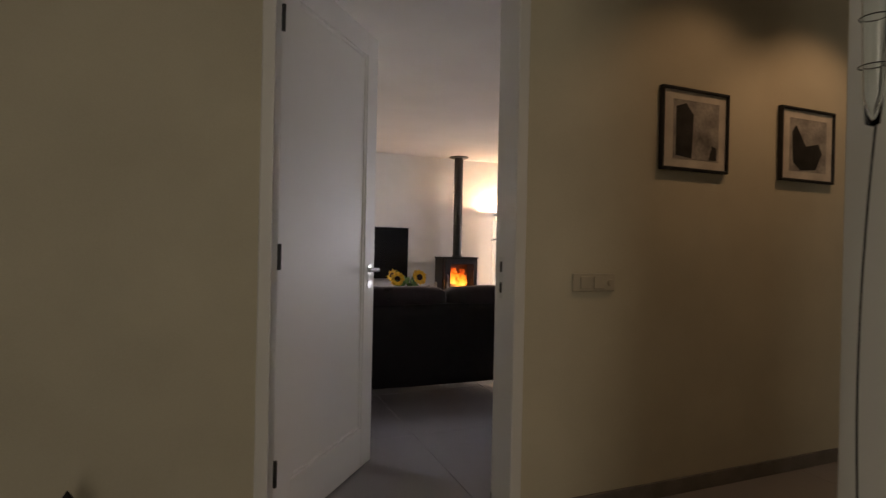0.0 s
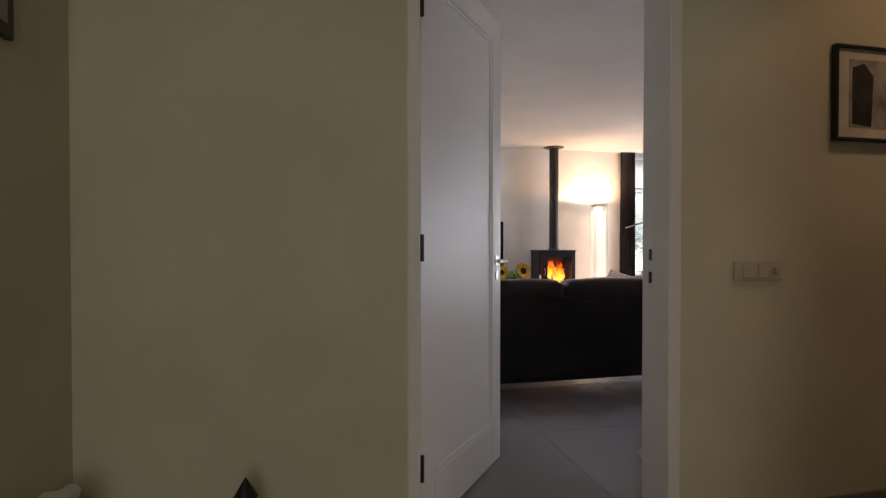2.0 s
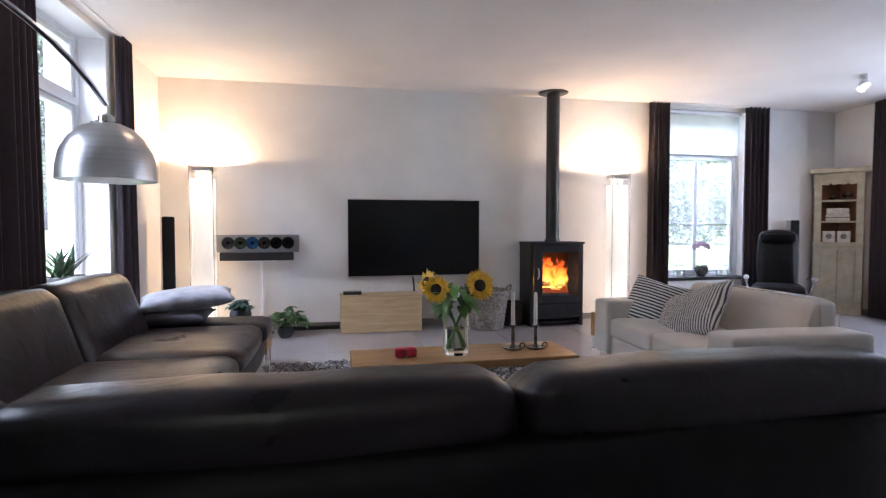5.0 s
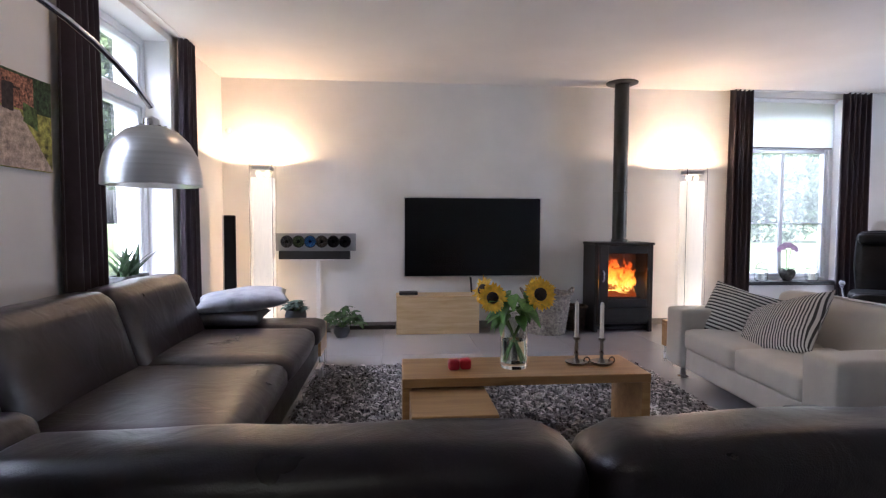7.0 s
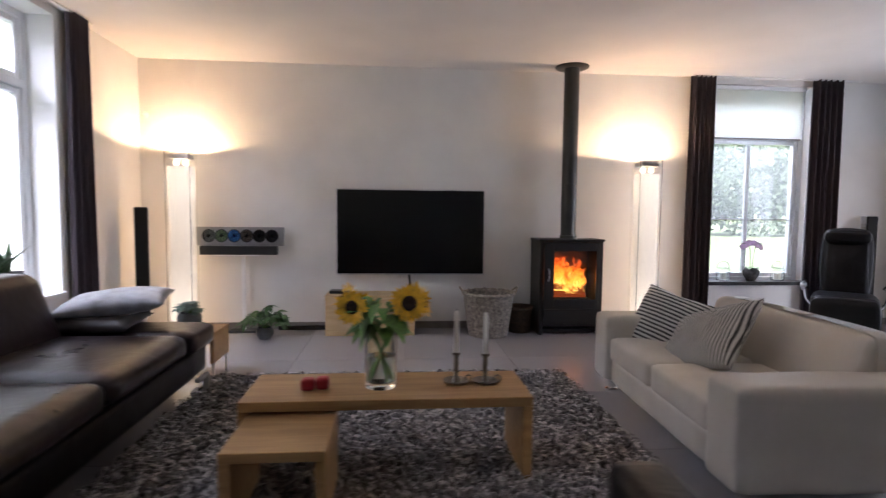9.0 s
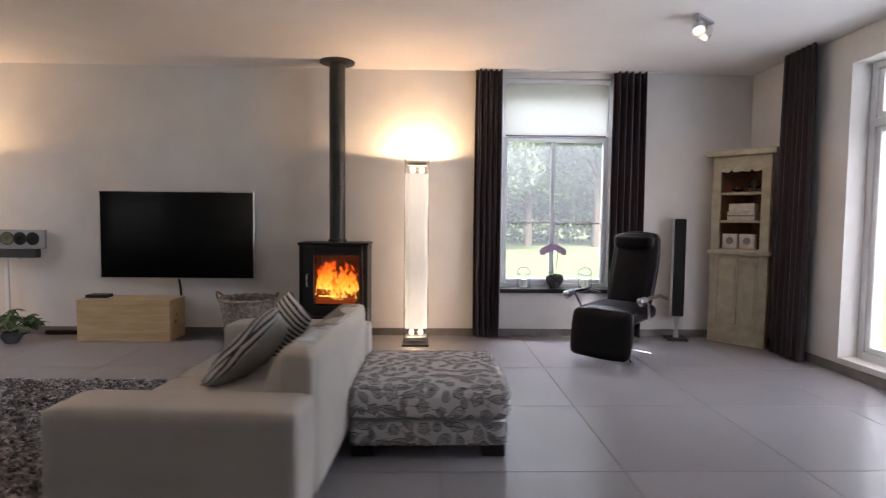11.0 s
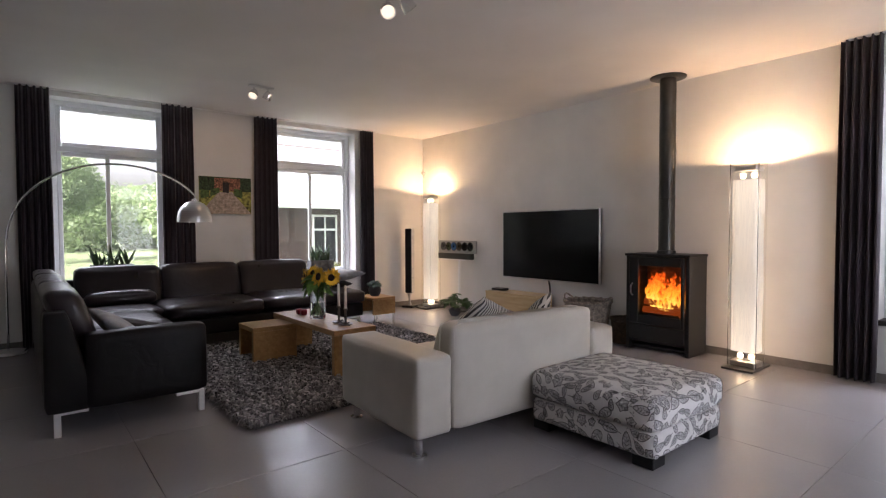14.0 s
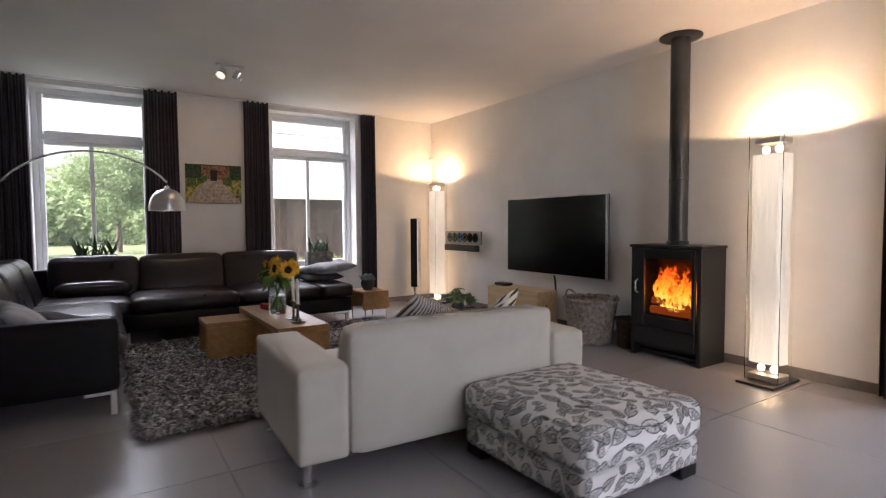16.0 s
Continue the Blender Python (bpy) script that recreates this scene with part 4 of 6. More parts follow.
def rug_mat():
    m, t, b = node_mat("rug_strands")
    g, r = t.nodes.new("ShaderNodeNewGeometry"), t.nodes.new("ShaderNodeValToRGB")
    t.links.new(g.outputs["Random Per Island"], r.inputs[0]), t.links.new(r.outputs[0], b.inputs["Base Color"])
    r.color_ramp.elements[0].position, r.color_ramp.elements[0].color = 0.0, (0.05, 0.047, 0.052, 1)
    r.color_ramp.elements[1].position, r.color_ramp.elements[1].color = 1.0, (0.52, 0.49, 0.49, 1)
    e = r.color_ramp.elements.new(0.5)
    e.color = (0.19, 0.18, 0.185, 1)
    b.inputs["Roughness"].default_value, b.inputs["Sheen Weight"].default_value = 0.9, 0.2
    return m


RUGP = rug_mat()
RUGB = mat("rug_backing", (0.1, 0.095, 0.095), 0.95)
rug()


# ---- arc lamp ----
arc = thing("arc_lamp", (0.34, 3.80, 0), "arc floor lamp with brushed aluminium dome shade over the sofa", "floor lamp")
part("base", lathe([(0.0, 0), (0.145, 0), (0.15, 0.01), (0.145, 0.03), (0.02, 0.035), (0.0, 0.035)], 32), STEEL, arc, smooth=40)
ax, ay = 1.077 - 0.34, 5.387 - 3.80
pts = [(0, 0, 0.03 + 0.945 * i / 8) for i in range(9)]
for i in range(1, 25):
    a = math.pi * 0.79 * i / 24
    f = (1 - math.cos(a)) / (1 - math.cos(math.pi * 0.79))
    pts.append((ax * f, ay * f, 0.975 + 0.955 * math.sin(a) ** 0.8))
part("arc_tube", tube(pts, 0.011, 10), CHROME, arc, "slim chrome arc", smooth=60)
sz = pts[-1][2]
dome = part("shade", lathe([(0.018, 0.225), (0.05, 0.222), (0.09, 0.205), (0.13, 0.165), (0.16, 0.11), (0.172, 0.05), (0.174, 0.0), (0.168, 0.0), (0.165, 0.05), (0.152, 0.108), (0.122, 0.158), (0.08, 0.195), (0.0, 0.205)], 48, (ax, ay, 1.325)), DOME, arc, smooth=50)
part("cap", lathe([(0.03, 0.222), (0.028, 0.25), (0.0, 0.265)], 20, (ax, ay, 1.325)), CHROME, dome, smooth=50)
for k in range(10):
    a = 2 * math.pi * k / 10
    part("vent_hole", lathe([(0.0, 0), (0.006, 0), (0.006, 0.002), (0.0, 0.002)], 8, (ax + 0.05 * math.cos(a), ay + 0.05 * math.sin(a), 1.325 + 0.2225)), BLACKP, dome)
part("bulb", lathe([(0.0, 0.05), (0.025, 0.06), (0.035, 0.09), (0.02, 0.13), (0.015, 0.18), (0.0, 0.18)], 16, (ax, ay, 1.325)), glow("arc_lamp_bulb", (1.0, 0.93, 0.82), 1.5), dome, smooth=180)

# ---- painting on the window wall ----
art = thing("painting", (X0 + 0.004, 5.676, 1.452), "unframed painting of a garden path with gate and hedges", "painting")
CAN = mat("painted_green", (0.10, 0.16, 0.05), 0.8, scale=30, vary=0.4, fine=120, bump=0.5)
part("canvas", box(0, 0.025, 0, 0.643, 0, 0.471, 0.002, 1), mat("canvas_yellow_green", (0.42, 0.40, 0.10), 0.8, scale=28, vary=0.45, fine=120, bump=0.5), art)


def patch(pts, material, depth, name="paint_patch"):
    bm = bmesh.new()
    bm.faces.new([bm.verts.new((depth, y * 0.643, z * 0.471)) for y, z in pts])
    bmesh.ops.subdivide_edges(bm, edges=bm.edges[:], cuts=3)
    for v in bm.verts:
        v.co.y += 0.006 * noise.noise(v.co * 40)
        v.co.z += 0.006 * noise.noise(v.co * 40 + Vector((3, 1, 2)))
    return part(name, bm, material, art)


patch(((0.0, 0.62), (1.0, 0.62), (1.0, 1.0), (0.0, 1.0)), mat("paint_dark_trees", (0.05, 0.085, 0.04), 0.8, scale=40, vary=0.5, fine=120), 0.026)
patch(((0.0, 0.0), (1.0, 0.0), (0.62, 0.6), (0.36, 0.6)), mat("paint_path", (0.50, 0.40, 0.33), 0.8, scale=30, vary=0.25, fine=120), 0.027)
patch(((0.28, 0.62), (0.78, 0.62), (0.78, 0.97), (0.28, 0.97)), mat("paint_brick", (0.36, 0.16, 0.10), 0.8, scale=60, vary=0.5, fine=120), 0.0275)
patch(((0.44, 0.58), (0.56, 0.58), (0.56, 0.86), (0.44, 0.86)), mat("paint_gate", (0.04, 0.03, 0.03), 0.8, scale=40, vary=0.4), 0.0285)
patch(((0.2, 0.45), (0.38, 0.58), (0.38, 0.7), (0.2, 0.66)), CAN, 0.028)
patch(((0.66, 0.5), (0.82, 0.42), (0.82, 0.66), (0.66, 0.7)), CAN, 0.028)
patch(((0.02, 0.40), (0.18, 0.46), (0.18, 0.62), (0.02, 0.66)), CAN, 0.0275)
tagged(part("motion_sensor", lathe([(0.0, 0), (0.03, 0), (0.033, 0.02), (0.02, 0.045), (0.0, 0.05)], 16), PAINT, smooth=60), "small white wall sensor in the room corner", "sensor").matrix_world = pose(X0 + 0.08, 9.16, 2.18, 90)

# ---- music player and loudspeakers ----
bo = thing("cd_player", (0.70, 9.07, 0), "flat silver music player showing six discs, on a slim stand", "music player")
part("stand", box(0.425, 0.465, 0.03, 0.05, 0.02, 0.79, 0.004, 1), WINPAINT, bo, "slim white stand")
part("stand_foot", box(0.3, 0.59, -0.06, 0.1, 0, 0.02, 0.006, 1), PIPE, bo)
part("plate", box(0, 0.86, 0.0, 0.03, 0.885, 1.075, 0.004, 1), mat("aluminium_plate", (0.30, 0.30, 0.31), 0.35, 0.8, vary=0.05), bo)
part("lower_body", box(0.04, 0.80, -0.045, 0.03, 0.795, 0.885, 0.008, 2), BLACKP, bo)
part("shelf", box(0.16, 0.62, -0.05, 0.02, 0.78, 0.7945, 0.004, 1), WINPAINT, bo)
DISC = [mat("disc_" + n, c, 0.18, 0.9, scale=14, vary=0.3, bump=0) for n, c in (("grey", (0.10, 0.10, 0.10)), ("green", (0.10, 0.13, 0.07)), ("blue", (0.06, 0.18, 0.45)), ("bronze", (0.14, 0.12, 0.10)), ("black", (0.03, 0.03, 0.03)), ("dark", (0.03, 0.03, 0.035)))]
for k in range(6):
    part("disc_well", lathe([(0.0, 0), (0.067, 0), (0.067, 0.002), (0.0, 0.002)], 28), BLACKP, bo).matrix_local = pose(0.12 + k * 0.124, 0.0, 0.985, 90)
    d = part("disc", lathe([(0.018, 0.0022), (0.06, 0.0022), (0.06, 0.005), (0.018, 0.005), (0.018, 0.0022)], 28), DISC[k], bo, "compact disc", smooth=30)
    d.matrix_local = pose(0.12 + k * 0.124, 0.0, 0.985, 90)


def speaker(x, y, z0, z1, turn, label):
    ob = thing("loudspeaker", (x, y, 0), label, "loudspeaker", "column loudspeakers", turn)
    part("base", box(-0.1, 0.1, -0.09, 0.09, 0, 0.028, 0.006, 1) if z0 < 0.25 else lathe([(0.0, 0), (0.14, 0), (0.14, 0.02), (0.03, 0.04), (0.0, 0.04)], 28), STOVE, ob, "dark heavy base")
    part("neck", lathe([(0.03, 0.028), (0.014, z0 * 0.5), (0.035, z0)], 20), STEEL, ob, "polished steel cone", smooth=50)
    part("column", box(-0.062, 0.062, -0.03, 0.06, z0, z1, 0.012, 3), STEEL, ob)
    part("grille", box(-0.056, 0.056, -0.048, -0.03, z0 + 0.01, z1 - 0.004, 0.014, 3), CLOTH, ob, "black cloth grille")
    return ob


speaker(0.31, 8.78, 0.22, 1.265, 25, "slim black column loudspeaker on polished cone in the corner")
speaker(7.98, 9.05, 0.24, 1.255, -10, "slim black column loudspeaker behind the recliner")

# ---- baskets ----
WICKER = mat("grey_wicker", (0.30, 0.26, 0.22), 0.85, scale=30, vary=0.3, fine=120, bump=0.4)
BWICK = mat("brown_wicker", (0.07, 0.045, 0.03), 0.85, scale=30, vary=0.3, fine=120, bump=0.4)


def basket(at, r0, r1, h, material, label, handles):
    ob = thing("basket", at, label, "basket", "baskets")
    bm = bmesh.new()
    seg, rows = 56, int(h / 0.014)
    rings = []
    for j in range(rows + 1):
        w = j / rows
        ring = []
        for i in range(seg):
            a = 2 * math.pi * i / seg
            r = r0 + (r1 - r0) * w + 0.007 * (1 if (i // 2 + j) % 2 else -1)
            ring.append(bm.verts.new((r * math.cos(a), r * math.sin(a), h * w)))
        rings.append(ring)
    for a, b in zip(rings, rings[1:]):
        for i in range(seg):
            bm.faces.new((a[i], a[(i + 1) % seg], b[(i + 1) % seg], b[i]))
    p = part("woven_side", bm, material, ob, smooth=180)
    s = p.modifiers.new("thick", "SOLIDIFY")
    s.thickness = 0.012
    part("bottom", lathe([(0.0, 0.004), (r0, 0.004), (r0, 0.016), (0.0, 0.016)], 32), material, ob)
    part("rim", tube([((r1 + 0.004) * math.cos(2 * math.pi * i / 48), (r1 + 0.004) * math.sin(2 * math.pi * i / 48), h + 0.006 * math.sin(i * 2.2)) for i in range(49)], 0.016, 8), material, ob, smooth=90)
    for s in handles:
        part("handle", tube([(s * (r1 + 0.005 + 0.035 * math.sin(math.pi * i / 8)), -0.075 + 0.15 * i / 8, h + 0.01 + 0.05 * math.sin(math.pi * i / 8)) for i in range(9)], 0.011, 8), material, ob, smooth=90)
    return ob


basket((3.64, 8.86, 0), 0.195, 0.255, 0.43, WICKER, "tall grey wicker log basket with two handles beside the stove", (-1, 1))
basket((4.0, 9.0, 0), 0.11, 0.125, 0.26, BWICK, "small brown wicker basket between basket and stove", ())
tagged(part("cable_duct", box(1.48, 1.985, YT - 0.06, YT - 0.014, 0, 0.045, 0.004, 1), BLACKP), "low black cable duct along the skirting", "cable duct")

# ---- on the coffee table ----
TZ = 0.4105
vase = thing("vase", (2.635, 6.06, TZ), "cylindrical clear glass vase with sunflowers standing in water", "vase")
part("glass_wall", lathe([(0.0, 0.0), (0.07, 0.0), (0.073, 0.01), (0.075, 0.28), (0.068, 0.28), (0.066, 0.028), (0.0, 0.024)], 32), CLEAR, vase, smooth=40).visible_shadow = False
part("water", lathe([(0.0, 0.03), (0.0655, 0.03), (0.0655, 0.15), (0.0, 0.15)], 32), glass("water", (0.9, 0.97, 0.88), ior=1.33), vase, smooth=40).visible_shadow = False
STEM = mat("green_stem", (0.10, 0.20, 0.05), 0.6, scale=30, vary=0.25, fine=80)
LEAF = mat("sunflower_leaf", (0.11, 0.24, 0.045), 0.55, scale=20, vary=0.3, fine=90, bump=0.3)
PETAL = mat("sunflower_petal", (0.85, 0.48, 0.02), 0.6, scale=30, vary=0.2, fine=90, bump=0.2)
SEED = mat("sunflower_disc", (0.035, 0.018, 0.01), 0.95, scale=80, vary=0.4, fine=250, bump=0.8)


def leaf_mesh(length, width, curl, bm, m, fold=0.25, n=6):
    rows = []
    for i in range(n + 1):
        w = i / n
        hw = width / 2 * math.sin(math.pi * min(1, 0.08 + 0.92 * w) ** 0.75) + 0.001
        z = -curl * w * w * length
        rows.append([bm.verts.new(m @ Vector((w * length, s * hw, z + fold * abs(s) * hw))) for s in (-1, 0, 1)])
    for a, b in zip(rows, rows[1:]):
        bm.faces.new((a[0], a[1], b[1], b[0]))
        bm.faces.new((a[1], a[2], b[2], b[1]))


rnd = random.Random(11)
HEADS = [((-0.13, -0.06, 0.385), (-0.3, -1, 0.1), 0.062), ((-0.17, 0.03, 0.42), (-0.9, -0.3, 0.5), 0.058), ((0.13, -0.05, 0.40), (0.1, -1, 0.15), 0.07), ((0.20, 0.04, 0.39), (1.0, -0.3, 0.2), 0.062), ((0.17, 0.10, 0.41), (0.7, 0.6, 0.45), 0.06), ((-0.10, 0.12, 0.36), (-0.3, 1.0, 0.2), 0.055)]
for k, (p, d, r) in enumerate(HEADS):
    p, d = Vector(p), Vector(d).normalized()
    fl = part("flower_stem", tube([(p.x * -0.28, p.y * -0.28, 0.035), (p.x * 0.1, p.y * 0.1, 0.2), (p.x * 0.6, p.y * 0.6, 0.33), tuple(p - d * 0.03), tuple(p)], 0.006, 7), STEM, vase, smooth=90)
    m = d.to_track_quat("Z", "Y").to_matrix().to_4x4()
    m.translation = p
    bm = bmesh.new()
    for ring in range(2):
        for i in range(17):
            a = 2 * math.pi * (i + 0.5 * ring) / 17 + rnd.uniform(-0.08, 0.08)
            leaf_mesh(r * rnd.uniform(0.75, 0.98), r * 0.38, rnd.uniform(-0.25, 0.3), bm, m @ pose(0, 0, -0.004 * ring, 0, 0, math.degrees(a)) @ pose(r * 0.42, 0, 0, 0, rnd.uniform(-25, 5), 0), 0.2, 4)
    part("petals", bm, PETAL, fl, "ring of yellow petals", smooth=180)
    bm = lathe([(0.0, -0.014), (r * 0.4, -0.012), (r * 0.52, 0.0), (r * 0.45, 0.012), (r * 0.2, 0.008), (0.0, 0.006)], 20)
    bmesh.ops.transform(bm, matrix=m, verts=bm.verts[:])
    part("seed_disc", bm, SEED, fl, "dark brown seed disc", smooth=180)
bm = bmesh.new()
for k in range(36):
    a = rnd.uniform(0, 2 * math.pi)
    z = rnd.uniform(0.27, 0.40)
    m = pose(0.05 * math.cos(a), 0.05 * math.sin(a), z, 0, 0, math.degrees(a)) @ pose(0, 0, 0, rnd.uniform(-30, 30), rnd.uniform(-25, 35), 0)
    leaf_mesh(rnd.uniform(0.09, 0.15), rnd.uniform(0.06, 0.09), rnd.uniform(0.2, 0.7), bm, m)
part("leaves", bm, LEAF, vase, "broad green sunflower leaves", smooth=180)

PEWTER = mat("dark_pewter", (0.20, 0.18, 0.16), 0.3, 1.0, scale=20, vary=0.2, fine=60, bump=0.1)
WAX = mat("white_wax", (0.78, 0.76, 0.70), 0.4, vary=0.04, bump=0.05)
for x, y, hz in ((2.995, 6.09, 0.15), (3.135, 6.08, 0.145)):
    ob = thing("candlestick", (x, y, TZ), "low pewter chamberstick with a tall white candle", "candlestick", "candlesticks")
    part("saucer", lathe([(0.0, 0.0), (0.035, 0.0), (0.06, 0.008), (0.062, 0.014), (0.055, 0.013), (0.02, 0.008), (0.016, 0.02), (0.01, 0.03), (0.0, 0.03)], 28), PEWTER, ob, smooth=50)
    part("stem", lathe([(0.012, 0.02), (0.009, 0.04), (0.013, 0.06), (0.009, 0.075), (0.012, 0.09), (0.009, hz - 0.02), (0.02, hz - 0.01), (0.019, hz)], 20), PEWTER, ob, smooth=60)
    part("finger_ring", tube([(0.06 + 0.016 * math.cos(2 * math.pi * i / 16), 0, 0.02 + 0.016 * math.sin(2 * math.pi * i / 16)) for i in range(17)], 0.004, 6), PEWTER, ob, smooth=90)
    cd = part("candle", lathe([(0.012, hz - 0.004), (0.011, hz + 0.18), (0.008, hz + 0.195), (0.0, hz + 0.2)], 18), WAX, ob, "tall white dinner candle", smooth=50)
    part("wick", tube([(0, 0, hz + 0.198), (0.001, 0, hz + 0.21)], 0.0012, 5), BLACKP, cd)
RED = mat("red_wax", (0.42, 0.012, 0.03), 0.35, scale=20, vary=0.15, bump=0.05)
for k, x in enumerate((2.275, 2.338)):
    tagged(part("red_candle", soft(x, x + 0.058, 6.0 + 0.012 * k, 6.056 + 0.012 * k, TZ - 0.0005, TZ + 0.052, 0.012, 0.002, 6), RED, smooth=180), "small square red candle on the coffee table", "candle", "red candles")


# ---- plants ----
def leafy_plant(at, pot, label, count, reach, lsize, seed, material, drop=0.3, spiky=False, potlabel="round dark pot"):
    ob = thing("potted_plant", at, label, "plant")
    pot(ob)
    r = random.Random(seed)
    bm, st_ = bmesh.new(), bmesh.new()
    z0 = ob["pot_top"]
    for k in range(count):
        a, e = r.uniform(0, 2 * math.pi), r.uniform(0.15, 1.0)
        if spiky:
            sp = r.uniform(-0.5, 0.5) * ob["pot_len"]
            m = pose(r.uniform(-0.02, 0.02), sp, z0 - 0.02, 0, 0, math.degrees(a)) @ pose(0, 0, 0, 0, -r.uniform(50, 84), 0)
            leaf_mesh(reach * r.uniform(0.55, 1.0), lsize, r.uniform(-0.1, 0.35), bm, m, 0.5)
            continue
        d = Vector((math.cos(a) * e, math.sin(a) * e, 1.1 - 0.8 * e)) * reach * r.uniform(0.7, 1.0)
        base = Vector((0, 0, z0 - 0.01))
        tip = base + d
        tube([tuple(base), tuple(base + d * 0.5 + Vector((0, 0, 0.04 * reach))), tuple(tip)], 0.003, 5, st_)
        for q in range(5):
            b = a + (q - 2) * 0.75
            m = Matrix.Translation(tip) @ pose(0, 0, 0, 0, 0, math.degrees(b)) @ pose(0, 0, 0, r.uniform(-25, 25), r.uniform(-15, 40), 0)
            leaf_mesh(lsize * r.uniform(0.7, 1.1), lsize * 0.42, drop, bm, m, 0.2, 5)
    part("leaves", bm, material, ob, "green leaves", smooth=180)
    if not spiky:
        part("stems", st_, STEM, ob, smooth=90)
    else:
        st_.free()
    return ob


FICUS = mat("leafy_green", (0.07, 0.15, 0.05), 0.5, scale=25, vary=0.35, fine=80, bump=0.2)
BLUEG = mat("succulent_green", (0.13, 0.21, 0.18), 0.6, scale=25, vary=0.25, fine=80, bump=0.2)
ALOE = mat("aloe_green", (0.06, 0.12, 0.05), 0.5, scale=25, vary=0.35, fine=80, bump=0.2)
STONEPOT = mat("grey_textured_pot", (0.16, 0.165, 0.17), 0.85, scale=18, vary=0.35, fine=45, bump=1.0, dist=0.01)
ROUND = mat("dark_grey_pot", (0.06, 0.065, 0.075), 0.55, scale=10, vary=0.2, fine=60, bump=0.2)


def round_pot(r, h, material):
    def make(ob):
        part("pot", lathe([(0.0, 0), (r * 0.65, 0), (r * 0.98, h * 0.45), (r, h * 0.7), (r * 0.85, h), (r * 0.75, h), (r * 0.75, h * 0.85), (0.0, h * 0.85)], 28), material, ob, smooth=60)
        ob["pot_top"], ob["pot_len"] = h, r
    return make


def trough(w, d, h):
    def make(ob):
        bm = bmesh.new()
        for a in ((-d / 2, d / 2, -w / 2, w / 2, 0, 0.02), (-d / 2, -d / 2 + 0.015, -w / 2, w / 2, 0.02, h), (d / 2 - 0.015, d / 2, -w / 2, w / 2, 0.02, h), (-d / 2 + 0.015, d / 2 - 0.015, -w / 2, -w / 2 + 0.015, 0.02, h), (-d / 2 + 0.015, d / 2 - 0.015, w / 2 - 0.015, w / 2, 0.02, h)):
            box(*a, 0.004, 1, bm)
        part("planter", bm, STONEPOT, ob, "grey hammered planter")
        part("soil", box(-d / 2 + 0.015, d / 2 - 0.015, -w / 2 + 0.015, w / 2 - 0.015, 0.02, h - 0.03), BWICK, ob)
        ob["pot_top"], ob["pot_len"] = h, w * 0.8
    return make


leafy_plant((1.43, 8.78, 0), round_pot(0.085, 0.11, ROUND), "leafy green house plant standing on the floor", 26, 0.24, 0.11, 1, FICUS)
leafy_plant((1.19, 7.58, 0.3605), round_pot(0.085, 0.125, ROUND), "bluish succulent in a round grey pot on the side table", 30, 0.10, 0.055, 2, BLUEG, 0.1)
leafy_plant((0.0, 7.38, 0.5955), trough(0.36, 0.15, 0.2), "spiky aloe in a grey hammered planter on the sill", 26, 0.3, 0.035, 3, ALOE, spiky=True)
leafy_plant((0.0, 4.75, 0.5955), trough(0.42, 0.15, 0.25), "spiky aloe in a long dark planter on the sill", 26, 0.28, 0.035, 4, ALOE, spiky=True)


leafy_plant((2.62, 2.86, 0), round_pot(0.13, 0.24, ROUND), "dark green leafy plant in a pot beside the door", 16, 0.32, 0.16, 9, FICUS)


# ---- window sill with lanterns and orchid ----
SZ = 0.5025
for x in (6.42, 7.08):
    ob = thing("lantern", (x, YT + 0.07, SZ), "clear glass lantern with white candle and wire handle", "lantern", "glass lanterns")
    part("glass_cup", lathe([(0.0, 0), (0.06, 0), (0.072, 0.012), (0.07, 0.15), (0.066, 0.15), (0.066, 0.014), (0.0, 0.01)], 24), CLEAR, ob, smooth=40).visible_shadow = False
    part("candle", lathe([(0.0, 0.012), (0.036, 0.012), (0.036, 0.09), (0.0, 0.088)], 20), WAX, ob, "short white candle", smooth=40)
    part("wire_handle", tube([(0.07 * math.cos(math.pi * i / 10), 0, 0.145 + 0.075 * math.sin(math.pi * i / 10) ** 0.6) for i in range(11)], 0.004, 6), STEEL, ob, smooth=90)
    part("wire_rim", tube([(0.071 * math.cos(2 * math.pi * i / 20), 0.071 * math.sin(2 * math.pi * i / 20), 0.146) for i in range(21)], 0.003, 6), STEEL, ob, smooth=90)
orchid = thing("orchid", (6.75, YT + 0.06, SZ), "pink orchid in a dark heart-shaped pot on the sill", "plant")
bm = lathe([(0.0, 0), (0.045, 0), (0.085, 0.06), (0.095, 0.11), (0.07, 0.145), (0.05, 0.13), (0.0, 0.12)], 28)
for v in bm.verts:
    v.co.z -= 0.02 * math.exp(-(v.co.x / 0.03) ** 2) * (v.co.z > 0.1)
    v.co.y *= 0.8
part("pot", bm, mat("dark_stone_pot", (0.09, 0.09, 0.09), 0.8, scale=25, vary=0.45, fine=60, bump=0.6), orchid, smooth=60)
bm = bmesh.new()
for k in range(5):
    leaf_mesh(0.14, 0.045, 0.6, bm, pose(0, 0, 0.125, 0, 0, k * 72 + 10) @ pose(0, 0, 0, 0, -35, 0))
part("leaves", bm, FICUS, orchid, smooth=180)
PINK = mat("orchid_petal", (0.62, 0.42, 0.68), 0.6, scale=40, vary=0.2, fine=90)
